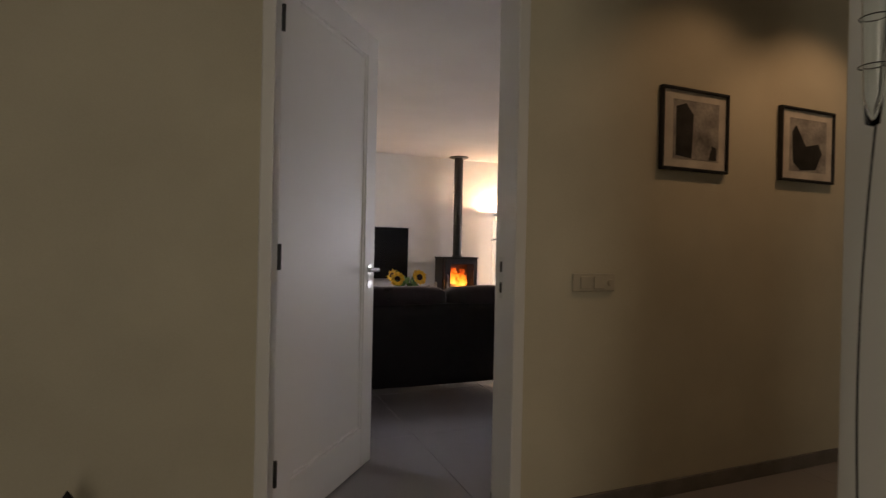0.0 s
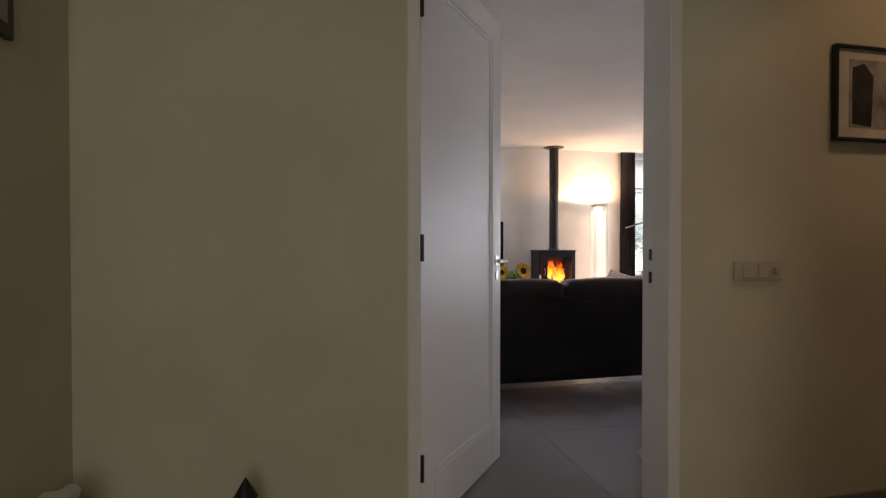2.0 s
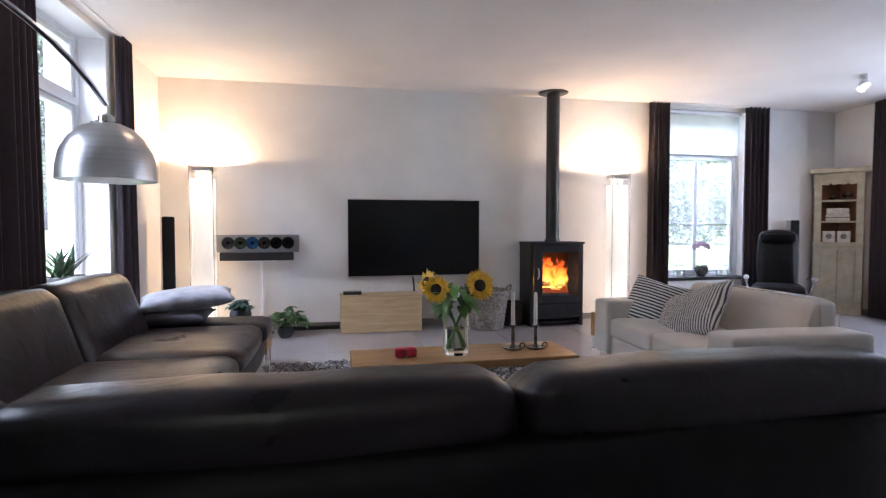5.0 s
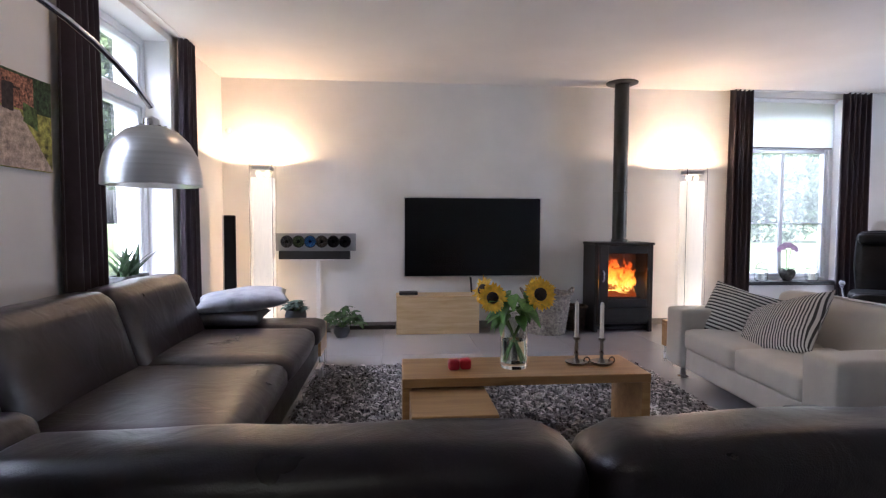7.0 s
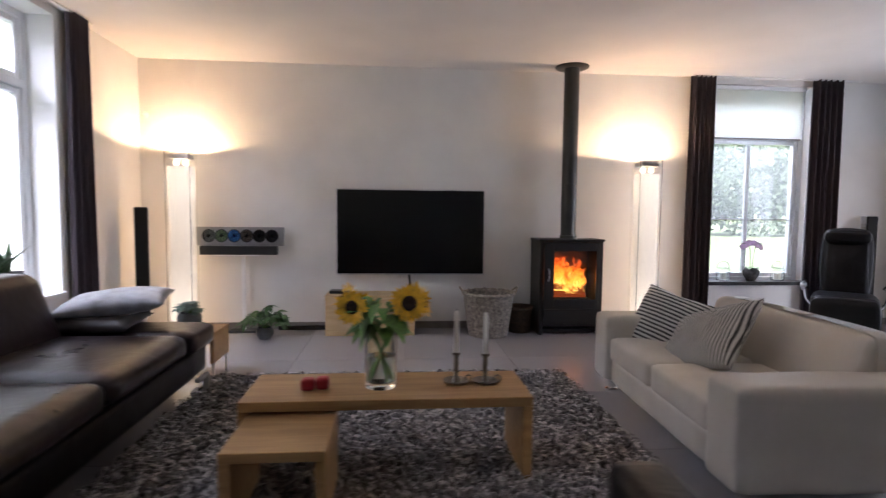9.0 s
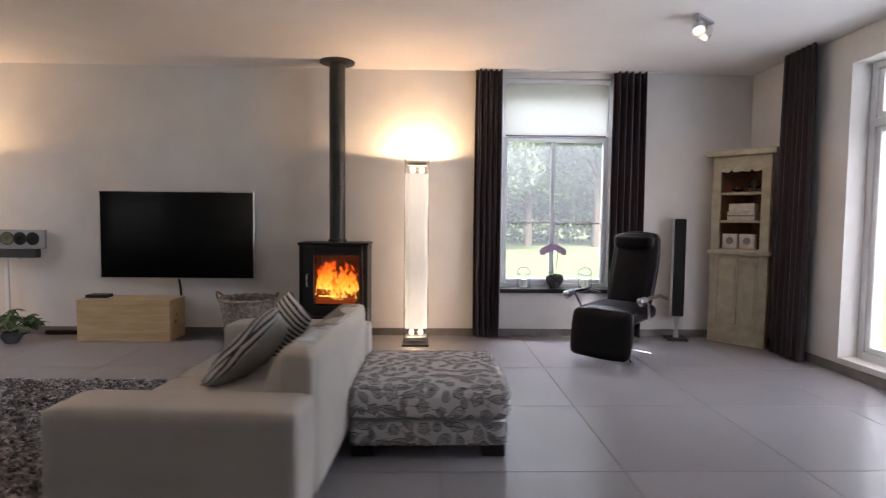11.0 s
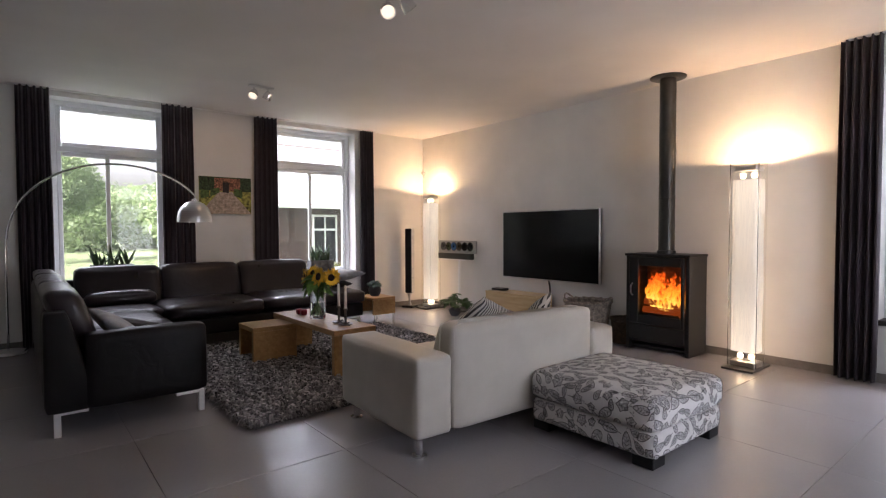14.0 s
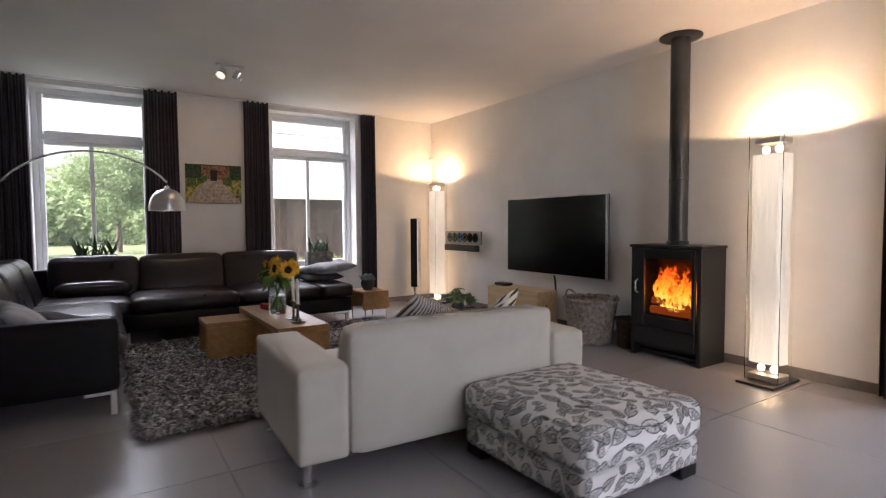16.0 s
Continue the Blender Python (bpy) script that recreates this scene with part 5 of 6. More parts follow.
for k, sx in enumerate((-1, 1)):
    stem = [(0.01 * sx, 0, 0.12), (0.02 * sx, 0, 0.27), (0.03 * sx, -0.01, 0.38), (0.07 * sx - 0.03, -0.03, 0.43), (0.13 * sx - 0.03, -0.04, 0.43)]
    part("stem", tube(stem, 0.003, 6), STEM, orchid, smooth=90)
    for q in range(5):
        c = Vector((0.05 * sx * (0.4 + 0.45 * q) - 0.03, -0.035, 0.435 - 0.012 * q + 0.01 * (q % 2)))
        bm = bmesh.new()
        for w in range(5):
            leaf_mesh(0.042, 0.036, 0.1, bm, Matrix.Translation(c) @ pose(0, 0, 0, 75, 0, 10 * sx) @ pose(0, 0, 0, 0, 0, w * 72 + 18), 0.1, 4)
        part("blossom", bm, PINK, orchid, "pale purple orchid blossom", smooth=180)


# ---- recliner ----
rc = thing("recliner", (7.13, 8.40, 0), "black leather relax armchair with footrest and chrome arms", "armchair", "", -42)
# local: front towards -y
part("back", soft(-0.2, 0.2, 0.18, 0.30, 0.42, 1.10, 0.05, 0.025, 14, lean=(0, 0.22), seed=60), BLACKL, rc, smooth=180)
part("head_roll", soft(-0.185, 0.185, 0.30, 0.40, 0.96, 1.10, 0.045, 0.012, 10, seed=61), BLACKL, rc, smooth=180)
part("seat", soft(-0.26, 0.26, -0.30, 0.26, 0.34, 0.47, 0.05, 0.015, 12, seed=62), BLACKL, rc, smooth=180)
part("footrest", soft(-0.26, 0.26, -0.44, -0.34, 0.06, 0.46, 0.045, 0.015, 12, lean=(0, 0.06), seed=63), BLACKL, rc, smooth=180)
for s in (-1, 1):
    a = part("armrest", tube([(s * 0.33, -0.36, 0.54), (s * 0.33, -0.2, 0.575), (s * 0.33, 0.1, 0.57), (s * 0.32, 0.32, 0.52)], 0.018, 10), CHROME, rc, "curved chrome armrest", smooth=90)
    part("arm_support", tube([(s * 0.33, -0.22, 0.57), (s * 0.31, -0.1, 0.42), (s * 0.28, 0.0, 0.36)], 0.014, 8), CHROME, rc, smooth=90)
    part("arm_pad", soft(s * 0.33 - 0.025, s * 0.33 + 0.025, -0.40, -0.24, 0.555, 0.595, 0.015, 0.002, 6), STEEL, rc, smooth=180)
part("column", lathe([(0.05, 0.04), (0.035, 0.1), (0.035, 0.35)], 20), CHROME, rc, smooth=50)
for k in range(4):
    a = math.radians(45 + 90 * k)
    part("base_leg", tube([(0, 0, 0.06), (0.16 * math.cos(a), 0.16 * math.sin(a), 0.045), (0.31 * math.cos(a), 0.31 * math.sin(a), 0.013)], 0.013, 8), CHROME, rc, "chrome star base leg", smooth=90)

# ---- corner cabinet ----
CHALK = mat("cream_chalk_paint", (0.46, 0.43, 0.33), 0.75, scale=9, vary=0.1, fine=60, bump=0.25, dark=(0.36, 0.33, 0.24))
BROWNW = wood("brown_cabinet_back", (0.22, 0.10, 0.045), (0.13, 0.055, 0.025), 0.6)
cb = thing("corner_cabinet", (8.49, 8.855, 0), "cream painted corner cabinet with open brown shelves above two doors", "cabinet", "", -50)
CW, CH = 0.265, 1.94
D = 0.02
bm = bmesh.new()
for a in ((-CW, -CW + 0.08, -0.015, D, 0.06, CH - 0.06), (CW - 0.08, CW, -0.015, D, 0.06, CH - 0.06), (-CW + 0.08, CW - 0.08, -0.015, D, CH - 0.17, CH - 0.06), (-CW + 0.08, CW - 0.08, -0.015, D, 0.86, 0.92), (-CW + 0.08, CW - 0.08, -0.015, D, 0.06, 0.2)):
    box(*a, 0.003, 1, bm)
part("face_frame", bm, CHALK, cb)
part("cornice", box(-CW - 0.05, CW + 0.05, -0.06, 0.12, CH - 0.06, CH, 0.012, 2), CHALK, cb)
part("waist_moulding", box(-CW - 0.02, CW + 0.02, -0.04, 0.05, 0.90, 0.94, 0.008, 2), CHALK, cb)
part("plinth", box(-CW, CW, -0.02, D, 0.0, 0.06, 0.003, 1), CHALK, cb)
for s in (-1, 1):
    d = part("door", box(min(0, s * (CW - 0.08)) + 0.002, max(0, s * (CW - 0.08)) - 0.002, -0.012, 0.012, 0.2, 0.86, 0.003, 1), CHALK, cb)
    x = s * (CW - 0.08) / 2
    part("door_panel", box(x - 0.07, x + 0.07, -0.018, -0.0125, 0.27, 0.8, 0.006, 2), CHALK, d)
for z in (0.935, 1.22, 1.5):
    bm = bmesh.new()
    prof = [(-CW + 0.06, 0.0), (CW - 0.06, 0.0), (CW - 0.1, 0.06), (0.0, 0.29), (-CW + 0.1, 0.06)]
    f = bm.faces.new([bm.verts.new((x_, y_, z)) for x_, y_ in prof])
    ex = bmesh.ops.extrude_face_region(bm, geom=[f])
    bmesh.ops.translate(bm, vec=(0, 0, 0.022), verts=[v for v in ex["geom"] if isinstance(v, bmesh.types.BMVert)])
    bmesh.ops.recalc_face_normals(bm, faces=bm.faces[:])
    part("shelf", bm, CHALK, cb)
for s in (-1, 1):
    bm = bmesh.new()
    a, b = Vector((s * (CW - 0.0), 0.02, 0)), Vector((0, 0.33, 0))
    n_ = (b - a).cross(Vector((0, 0, 1))).normalized() * (0.012 * s)
    vs = [bm.verts.new(p) for p in (a, b, b + n_, a + n_)]
    f = bm.faces.new(vs)
    ex = bmesh.ops.extrude_face_region(bm, geom=[f])
    bmesh.ops.translate(bm, vec=(0, 0, CH - 0.07), verts=[v for v in ex["geom"] if isinstance(v, bmesh.types.BMVert)])
    bmesh.ops.recalc_face_normals(bm, faces=bm.faces[:])
    part("back_board", bm, BROWNW, cb, "brown wooden back board")
bm = bmesh.new()
n_ = 24
top, bot = [], []
for i in range(n_ + 1):
    u = i / n_
    x = -CW + 0.08 + (2 * CW - 0.16) * u
    z = CH - 0.17 - 0.06 * abs(math.cos(2 * math.pi * u)) ** 0.6 * (1 if u < 0.5 else 1) + 0.02 * math.cos(4 * math.pi * u)
    top.append(bm.verts.new((x, -0.01, CH - 0.165)))
    bot.append(bm.verts.new((x, -0.01, z)))
for i in range(n_):
    bm.faces.new((bot[i], bot[i + 1], top[i + 1], top[i]))
p = part("scalloped_valance", bm, CHALK, cb)
p.modifiers.new("thick", "SOLIDIFY").thickness = 0.018
WHITEB = mat("white_box_card", (0.6, 0.57, 0.52), 0.7, scale=20, vary=0.1)
cm = cb.matrix_world


def on_shelf(name, x, y, z, build, label, category, group=""):
    ob = thing(name, (0, 0, 0), label, category, group)
    ob.matrix_world = cm @ Matrix.Translation((x, y, z))
    build(ob)


for k, x in enumerate((-0.1, 0.06)):
    def heart_box(ob):
        part("box", box(-0.07, 0.07, -0.03, 0.03, 0, 0.15, 0.006, 1), WHITEB, ob)
        part("heart_motif", lathe([(0.0, 0), (0.035, 0), (0.03, 0.004), (0.0, 0.005)], 16), SKIRT, ob, "grey heart motif").matrix_local = pose(0, -0.0305, 0.08, 90)
    on_shelf("decor_box", x, 0.06, 0.9575, heart_box, "white square box with grey heart on the cabinet shelf", "box", "heart boxes")


def case_stack(ob):
    part("lower_case", box(-0.13, 0.13, -0.06, 0.06, 0, 0.09, 0.008, 1), WHITEB, ob)
    part("upper_case", box(-0.12, 0.12, -0.055, 0.055, 0.0905, 0.17, 0.008, 1), WHITEB, ob)
    part("strap", box(-0.132, 0.132, -0.063, -0.0605, 0.04, 0.052), SKIRT, ob)


on_shelf("storage_boxes", -0.01, 0.11, 1.2425, case_stack, "two stacked pale boxes on the cabinet shelf", "boxes")
for x, h in ((-0.06, 0.06), (0.09, 0.12)):
    on_shelf("glass_jar", x, 0.09, 1.5225, lambda ob: part("glass_body", lathe([(0.0, 0), (0.045, 0), (0.055, h * 0.5), (0.04, h), (0.037, h), (0.05, h * 0.5), (0.0, 0.008)], 20), CLEAR, ob, smooth=50), "small glass jar on the upper cabinet shelf", "jar", "glass jars")


# ---- ceiling spots ----
LENS = glow("spot_lens", (1.0, 0.88, 0.7), 0.25)
for x, y, aims, turn in ((4.33, 5.82, ((-30, -35), (35, -25)), 20), (1.65, 5.92, ((-25, 30), (30, 20)), 90), (7.45, 7.70, ((-20, 30), (25, 35)), 40)):
    ob = thing("ceiling_spot", (x, y, H), "brushed steel ceiling spotlight with two round heads", "ceiling light", "ceiling spots", turn)
    part("plate", box(-0.13, 0.13, -0.03, 0.03, -0.022, -0.0005, 0.004, 1), STEEL, ob)
    for s, (rx, ry) in zip((-1, 1), aims):
        part("arm", tube([(s * 0.075, 0, -0.02), (s * 0.075, 0, -0.06)], 0.008, 8), STEEL, ob, smooth=90)
        hd = part("spot_head", lathe([(0.0, 0.04), (0.03, 0.035), (0.045, 0.0), (0.05, -0.045), (0.046, -0.045), (0.042, -0.01), (0.0, -0.008)], 24), CHROME, ob, "round chrome spot head", smooth=50)
        hd.matrix_local = pose(s * 0.075, 0, -0.085, rx, ry)
        part("lens", lathe([(0.0, -0.03), (0.041, -0.03), (0.041, -0.026), (0.0, -0.026)], 20), LENS, hd, "bright lamp lens")

# ---- the hall ----
PHOTO = mat("grey_photograph", (0.36, 0.34, 0.32), 0.5, scale=9, vary=0.3, fine=60, bump=0)
PDARK = mat("dark_photo_tone", (0.03, 0.028, 0.028), 0.5, scale=14, vary=0.4, bump=0)
MATB = mat("cream_mount_board", (0.62, 0.58, 0.52), 0.8, fine=200, bump=0.1)
for k, x in enumerate((2.655, 3.456)):
    ob = thing("framed_photograph", (x, 2.3565, 1.545), "black and white photograph in a thin dark frame", "picture", "hall photographs")
    w, h = 0.425, 0.39
    bm = bmesh.new()
    for a in ((0, w, 0, 0.013), (0, w, h - 0.013, h), (0, 0.013, 0.013, h - 0.013), (w - 0.013, w, 0.013, h - 0.013)):
        box(a[0], a[1], -0.026, 0, a[2], a[3], 0.002, 1, bm)
    part("frame", bm, BLACKP, ob)
    part("mount", box(0.013, w - 0.013, -0.014, -0.002, 0.013, h - 0.013), MATB, ob)
    part("photo", box(0.075, w - 0.06, -0.0155, -0.0142, 0.055, h - 0.055), PHOTO, ob)
    blobs = (((0.09, 0.07), (0.19, 0.06), (0.2, 0.27), (0.15, 0.32), (0.09, 0.3)), ((0.3, 0.06), (0.35, 0.06), (0.35, 0.12), (0.32, 0.13))) if k == 0 else (((0.1, 0.1), (0.16, 0.06), (0.28, 0.07), (0.33, 0.16), (0.3, 0.21), (0.2, 0.19), (0.12, 0.3), (0.09, 0.26)),)
    for bl in blobs:
        bm = bmesh.new()
        bm.faces.new([bm.verts.new((px_, -0.0162, pz_)) for px_, pz_ in bl])
        part("photo_shape", bm, PDARK, ob)
fr_ = thing("framed_photograph", (-0.0995, 1.62, 1.6), "dark framed picture on the hall side wall", "picture", "hall photographs")
part("frame", box(0, 0.02, 0, 0.42, 0, 0.5, 0.003, 1), BLACKP, fr_)
part("photo", box(0.0202, 0.0215, 0.03, 0.39, 0.03, 0.47), PHOTO, fr_)
sw = thing("light_switch", (2.19, 2.3565, 0.975), "cream double switch plate with dimmer beside the door", "switch")
IVORY = mat("ivory_plastic", (0.55, 0.5, 0.4), 0.35, vary=0.04, bump=0.02)
part("plate", box(0, 0.225, -0.01, 0, 0, 0.08, 0.004, 2), IVORY, sw)
for x in (0.035, 0.105):
    part("rocker", box(x, x + 0.055, -0.016, -0.0105, 0.012, 0.068, 0.003, 1), IVORY, sw)
part("dimmer_knob", lathe([(0.0, 0), (0.016, 0), (0.014, 0.012), (0.0, 0.013)], 16), IVORY, sw).matrix_local = pose(0.195, -0.0102, 0.04, 90)
rad = thing("radiator", (-0.099, 1.12, 0.02), "white panel radiator with thermostat knob on the hall wall", "radiator")
part("panel", box(0.03, 0.1, 0, 1.0, 0, 0.48, 0.01, 2), PAINT, rad)
for k in range(16):
    part("rib", box(0.1, 0.106, 0.03 + k * 0.06, 0.06 + k * 0.06, 0.02, 0.46, 0.002, 1), PAINT, rad)
part("bracket", box(0, 0.03, 0.2, 0.25, 0.1, 0.25), PAINT, rad)
part("thermostat", lathe([(0.0, 0), (0.022, 0), (0.026, 0.03), (0.022, 0.07), (0.0, 0.072)], 18), PAINT, rad, "white thermostat knob", smooth=50).matrix_local = pose(0.065, 1.0, 0.44, -90)
# white wall end with hanging glass tubes
nib = tagged(part("wall_hall_nib", box(1.822, 2.7, 0.95, 1.05, 0, H, 0.003, 1), PAINT), "white painted wall end beside the entrance", "wall", kind="structure")
gt = thing("hanging_vase", (1.795, 0.992, 1.62), "row of clear glass tubes hanging on a thin black cord", "wall vase")
part("glass_tube", lathe([(0.0, 0), (0.01, 0.005), (0.014, 0.05), (0.021, 0.32), (0.019, 0.32), (0.012, 0.05), (0.0, 0.012)], 16, (0, 0, -0.25)), CLEAR, gt, smooth=60).visible_shadow = False
for z in (-0.15, -0.07, 0.01):
    part("wire_ring", tube([(0.021 * math.cos(2 * math.pi * i / 16), 0.021 * math.sin(2 * math.pi * i / 16), z) for i in range(17)], 0.0012, 5), BLACKP, gt)
part("cord", tube([(0.012, -0.03 + 0.05 * math.sin(math.pi * i / 24), 0.1 - 1.3 * i / 20) for i in range(21)], 0.0018, 6), BLACKP, gt, "thin black cord", smooth=90)
fig = tagged(part("ornament", lathe([(0.0, 0.0), (0.08, 0.0), (0.07, 0.09), (0.025, 0.28), (0.045, 0.35), (0.014, 0.40), (0.034, 0.412), (0.004, 0.463), (0.0, 0.468)], 12, (0.41, 2.16, 0.0)), STOVE, smooth=60), "small dark metal ornament on the hall floor", "ornament")

# ---- reading lamp near the door ----
rl = thing("reading_lamp", (2.345, 3.0, 0), "slim chrome reading lamp with bright swivelling head", "floor lamp")
part("base", lathe([(0.0, 0), (0.12, 0), (0.12, 0.015), (0.012, 0.022), (0.0, 0.022)], 28), STEEL, rl, smooth=40)
part("pole", tube([(0, 0, 0.02), (0, 0, 1.32)], 0.008, 10), CHROME, rl, smooth=60)
part("boom", tube([(0.2, 0.14, 1.30), (-0.22, 0.0, 1.2)], 0.004, 8), CHROME, rl, smooth=60)
hd = part("lamp_head", lathe([(0.0, 0.03), (0.03, 0.025), (0.04, -0.01), (0.035, -0.015), (0.0, -0.012)], 20, (0.2, 0.14, 1.31)), CHROME, rl, smooth=60)
part("bulb", lathe([(0.0, -0.03), (0.02, -0.025), (0.025, -0.015), (0.0, -0.013)], 16, (0.2, 0.14, 1.31)), LENS, hd, smooth=60)


# ---- outdoors ----
GRASS = mat("lawn", (0.095, 0.13, 0.05), 0.95, scale=1.2, vary=0.25, fine=30, bump=0.6, dist=0.03)
tagged(part("ground", box(-600, 600, -600, 600, -0.5, -0.3), GRASS), "wide green lawn and meadow round the house", "ground", kind="structure")
BARK = mat("tree_bark", (0.10, 0.08, 0.06), 0.95, scale=10, vary=0.3, fine=40, bump=0.8)


def foliage_mat(name, base):
    m, t, b = node_mat(name)
    g, r = t.nodes.new("ShaderNodeNewGeometry"), t.nodes.new("ShaderNodeValToRGB")
    t.links.new(g.outputs["Random Per Island"], r.inputs[0]), t.links.new(r.outputs[0], b.inputs["Base Color"])
    r.color_ramp.elements[0].color = (*[c * 0.7 for c in base], 1)
    r.color_ramp.elements[1].color = (*[min(1, c * 1.35) for c in base], 1)
    b.inputs["Roughness"].default_value = 0.7
    tl, mx = t.nodes.new("ShaderNodeBsdfTranslucent"), t.nodes.new("ShaderNodeMixShader")
    mx.inputs[0].default_value = 0.45
    t.links.new(r.outputs[0], tl.inputs[0]), t.links.new(b.outputs[0], mx.inputs[1]), t.links.new(tl.outputs[0], mx.inputs[2])
    t.links.new(mx.outputs[0], t.nodes["Material Output"].inputs[0])
    return m


FOL = [foliage_mat("foliage_light", (0.2, 0.27, 0.13)), foliage_mat("foliage_mid", (0.12, 0.165, 0.085)), foliage_mat("foliage_deep", (0.11, 0.15, 0.09))]


def leaf_cloud(blobs, n, size, seed):
    rng = np.random.default_rng(seed)
    cs = np.array([b[0] for b in blobs])
    rs = np.array([b[1] for b in blobs])
    which = rng.choice(len(blobs), n, p=rs ** 2 / (rs ** 2).sum())
    d = rng.normal(size=(n, 3))
    d /= np.linalg.norm(d, axis=1)[:, None]
    p = cs[which] + d * (rs[which] * rng.uniform(0.55, 1.08, n))[:, None] * np.array([1, 1, 0.85])
    a, b = rng.normal(size=(n, 3)), rng.normal(size=(n, 3))
    a /= np.linalg.norm(a, axis=1)[:, None]
    b = np.cross(a, b)
    b /= np.linalg.norm(b, axis=1)[:, None]
    s = (size * rng.uniform(0.6, 1.3, n))[:, None]
    v = np.stack([p - a * s, p - b * s * 0.55, p + a * s, p + b * s * 0.55], 1).reshape(-1, 3)
    me = bpy.data.meshes.new("crown")
    me.from_pydata(v.tolist(), [], np.arange(n * 4).reshape(-1, 4).tolist())
    return me


def tree(at, h, spread, n, leaf, seed, fol, label):
    ob = thing("tree", at, label, "tree", "garden trees")
    r = random.Random(seed)
    part("trunk", tube([(0, 0, 0), (0.05, 0.02, h * 0.25), (-0.04, 0.05, h * 0.5), (0.03, 0, h * 0.75)], h * 0.028, 8, taper=0.35), BARK, ob, smooth=90)
    blobs = []
    for k in range(9):
        a, e = r.uniform(0, 6.28), r.uniform(0.2, 0.75) * spread
        z = h * r.uniform(0.38, 0.88)
        tip = (math.cos(a) * e, math.sin(a) * e, z)
        part("limb", tube([(0, 0, z * 0.6), (tip[0] * 0.5, tip[1] * 0.5, z * 0.85), tip], h * 0.011, 6, taper=0.3), BARK, ob, smooth=90)
        blobs.append((tip, spread * r.uniform(0.34, 0.55)))
    blobs.append(((0, 0, h * 0.82), spread * 0.5))
    me = leaf_cloud(blobs, n, leaf, seed)
    me.materials.append(fol)
    c = new("crown", me)
    c.parent = ob
    return ob


rnd = random.Random(21)
tree((-24, -1.6, -0.3), 6.2, 2.8, 16000, 0.1, 1, FOL[0], "young light green garden tree on the lawn")
tree((-27, 5.6, -0.3), 6.0, 2.8, 16000, 0.1, 2, FOL[0], "young light green garden tree on the lawn")
tree((-5.2, 15.0, -0.3), 6.5, 2.3, 12000, 0.12, 3, FOL[1], "leafy garden tree beside the house")
tree((-2.6, 17.5, -0.3), 7.0, 2.6, 12000, 0.13, 5, FOL[2], "leafy garden tree beside the house")
for k, (x, y) in enumerate(((3.5, 24), (7.5, 21), (11.5, 24), (15.5, 23), (0.0, 27))):
    tree((x, y + 12, -0.3), rnd.uniform(9, 12), rnd.uniform(3.6, 4.6), 26000, 0.17, 30 + k, FOL[1 + k % 2], "tall leafy tree behind the lawn")
# far edges of woodland
blobs = []
for k in range(46):
    a = math.radians(150 + 75 * k / 45)
    d = rnd.uniform(42, 55)
    blobs.append(((d * math.cos(a), 4 + d * math.sin(a), rnd.uniform(1.5, 3.0)), rnd.uniform(3.0, 4.6)))
me = leaf_cloud(blobs, 70000, 0.26, 77)
me.materials.append(FOL[0])
tagged(new("woodland", me), "distant edge of green woodland", "trees", kind="stuff")
blobs = [((-16 + 1.7 * k, 44 + rnd.uniform(-2, 3), rnd.uniform(1.5, 7.0)), rnd.uniform(2.6, 4.2)) for k in range(34)]
me = leaf_cloud(blobs, 60000, 0.24, 78)
me.materials.append(FOL[2])
tagged(new("woodland", me), "dense green trees beyond the lawn", "trees", kind="stuff")
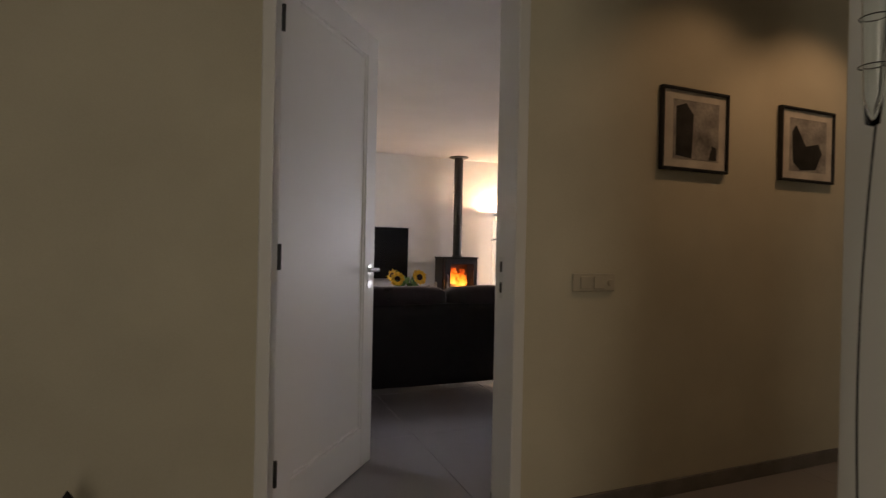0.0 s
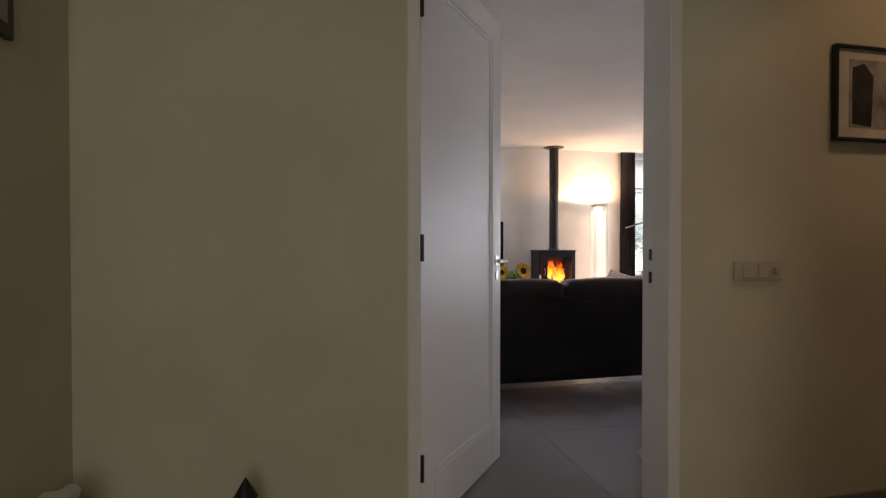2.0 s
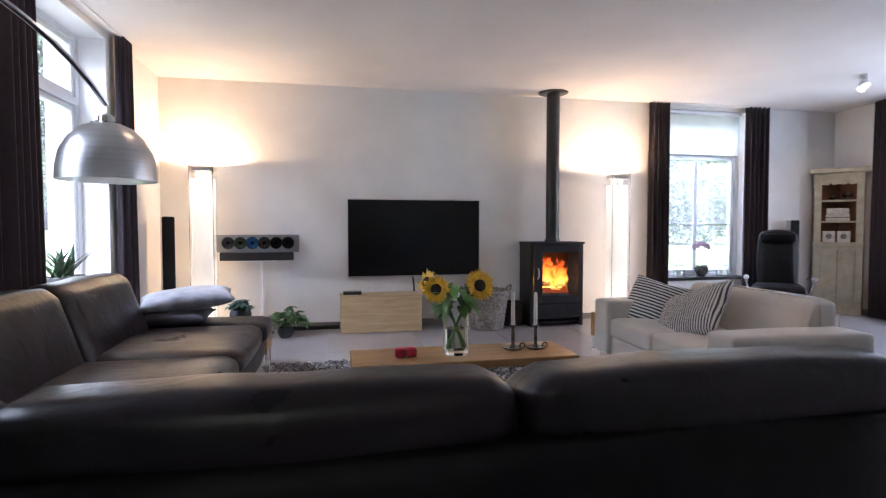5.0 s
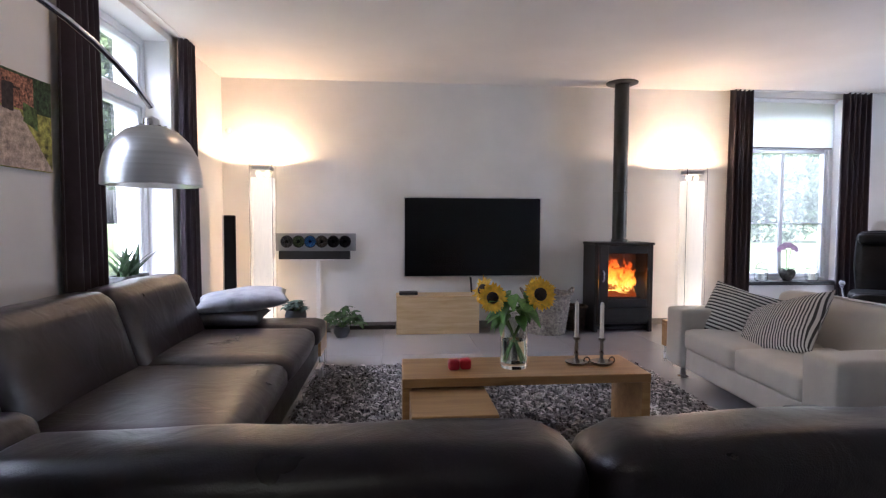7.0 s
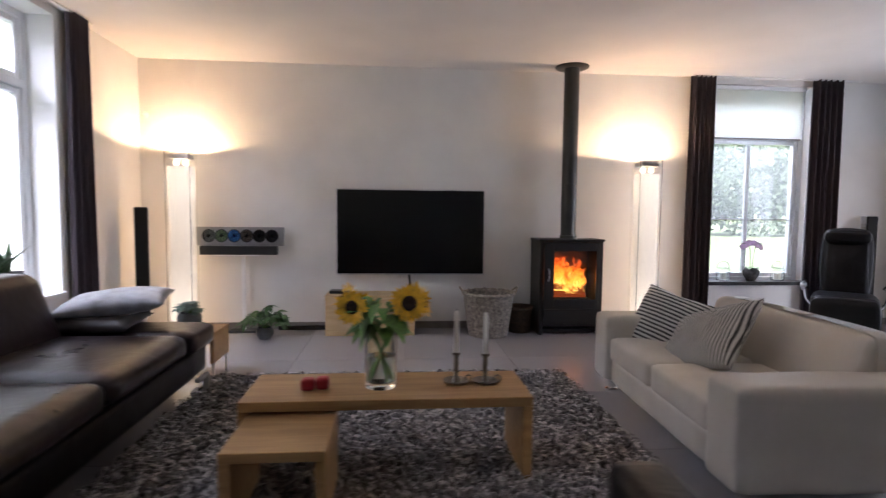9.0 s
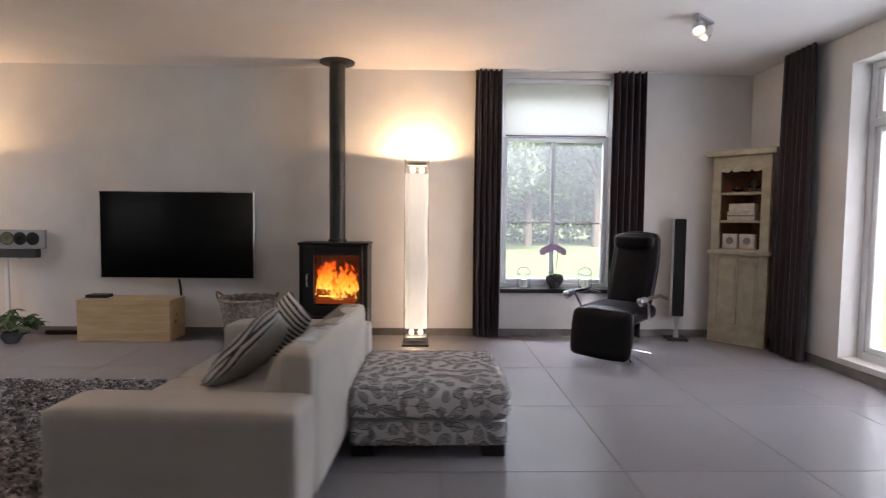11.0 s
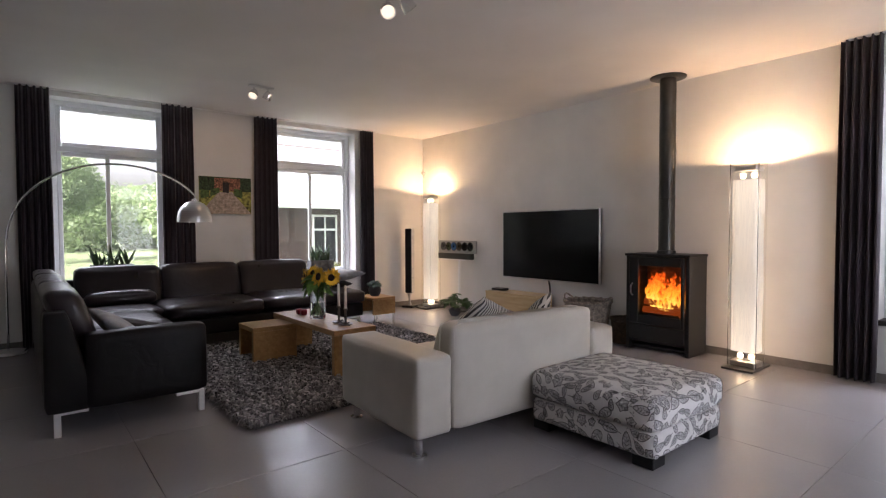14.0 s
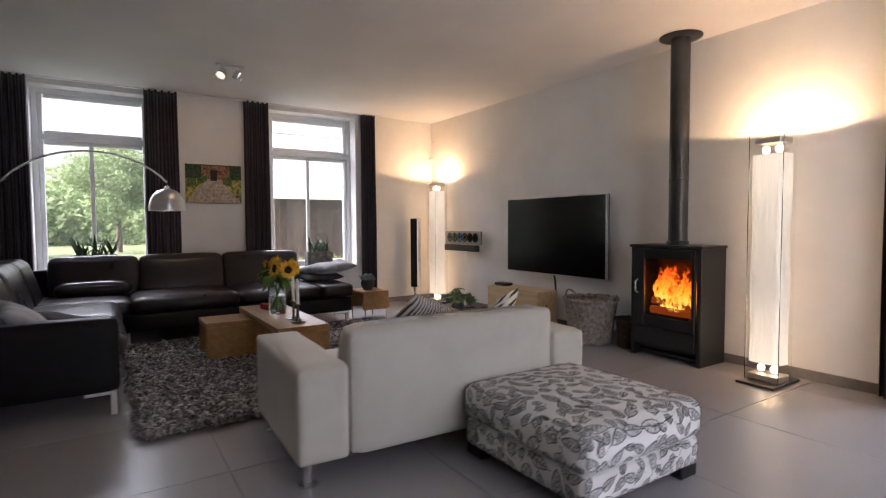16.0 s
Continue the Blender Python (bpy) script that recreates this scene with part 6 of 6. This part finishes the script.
# outbuilding seen through the window near the corner
BRICKD = mat("dark_brown_brick", (0.07, 0.04, 0.03), 0.9, scale=6, vary=0.25, fine=30, bump=0.5)
ROOFT = mat("pale_glazed_roof_tile", (0.30, 0.31, 0.33), 0.45, scale=6, vary=0.1, fine=40)
hb = thing("outbuilding", (-9.6, 12.6, -0.3), "low dark brick outbuilding with pale tiled roof", "building")
part("wall", box(-4.2, 0, -3.2, 9, 0, 2.45), BRICKD, hb)
# dark sheet showing between the tile rows, stands in for their shadow lines
part("roof_shade_sheet", box(-4.2, 0.0, -3.7, 9.3, -0.05, -0.006), BRICKD, hb).matrix_local = pose(0.5, 0, 2.42, 0, 36, 0)
for k in range(16):
    q = part("roof_tile_row", box(-0.236, 0.0, -3.7, 9.3, -0.0055, 0.014, 0.004, 1), ROOFT, hb)
    q.matrix_local = pose(0.5 - k * 0.206, 0, 2.42 + k * 0.15, 0, 36, 0)
part("gutter", box(0.5, 0.62, -3.7, 9.3, 2.28, 2.4, 0.02, 2), WINPAINT, hb)
for y in (-0.85, 2.2, 5.0):
    d = part("window", box(0.0, 0.05, y, y + 0.95, 0.35, 2.1, 0.006, 1), WINPAINT, hb)
    for z0, z1 in ((0.45, 1.55), (1.62, 2.02)):
        for a in (0.08, 0.5):
            part("pane", box(0.051, 0.056, y + a, y + a + 0.37, z0, z1), SCREEN, d)
hedge = [((-8.2, 8.6 + 0.28 * k, -0.05 + 0.03 * (k % 3)), 0.3) for k in range(22)]
me = leaf_cloud(hedge, 7000, 0.035, 79)
me.materials.append(foliage_mat("hedge_leaf", (0.16, 0.17, 0.06)))
tagged(new("hedge", me), "low flowering hedge along the outbuilding", "hedge", kind="stuff")


# ---- floor tiles ----
def floor_tiles():
    size, gap = 0.9, 0.003
    me = {}
    for i in range(-1, 11):
        for j in range(-3, 13):
            x0, y0 = 0.05 + 0.02 + i * size, 0.78 + (j - 3) * size + 0.01
            a0, a1, b0, b1 = max(x0, -0.1), min(x0 + size, X1), max(y0, -2.2), min(y0 + size, YT)
            if y0 + size > YD and x0 < X0:
                a0 = max(a0, X0 if y0 > YD else -0.1)
            if a1 - a0 < 0.03 or b1 - b0 < 0.03:
                continue
            key = (round(a1 - a0, 3), round(b1 - b0, 3))
            if key not in me:
                bm = box(0, key[0] - gap, 0, key[1] - gap, -0.008, 0, 0.0015, 1)
                me[key] = bpy.data.meshes.new("floor_tile")
                bm.to_mesh(me[key])
                bm.free()
                me[key].materials.append(TILE)
            ob = new("floor_tile", me[key])
            ob.parent = floor
            ob.location = (a0 + gap / 2, b0 + gap / 2, 0)


floor_tiles()
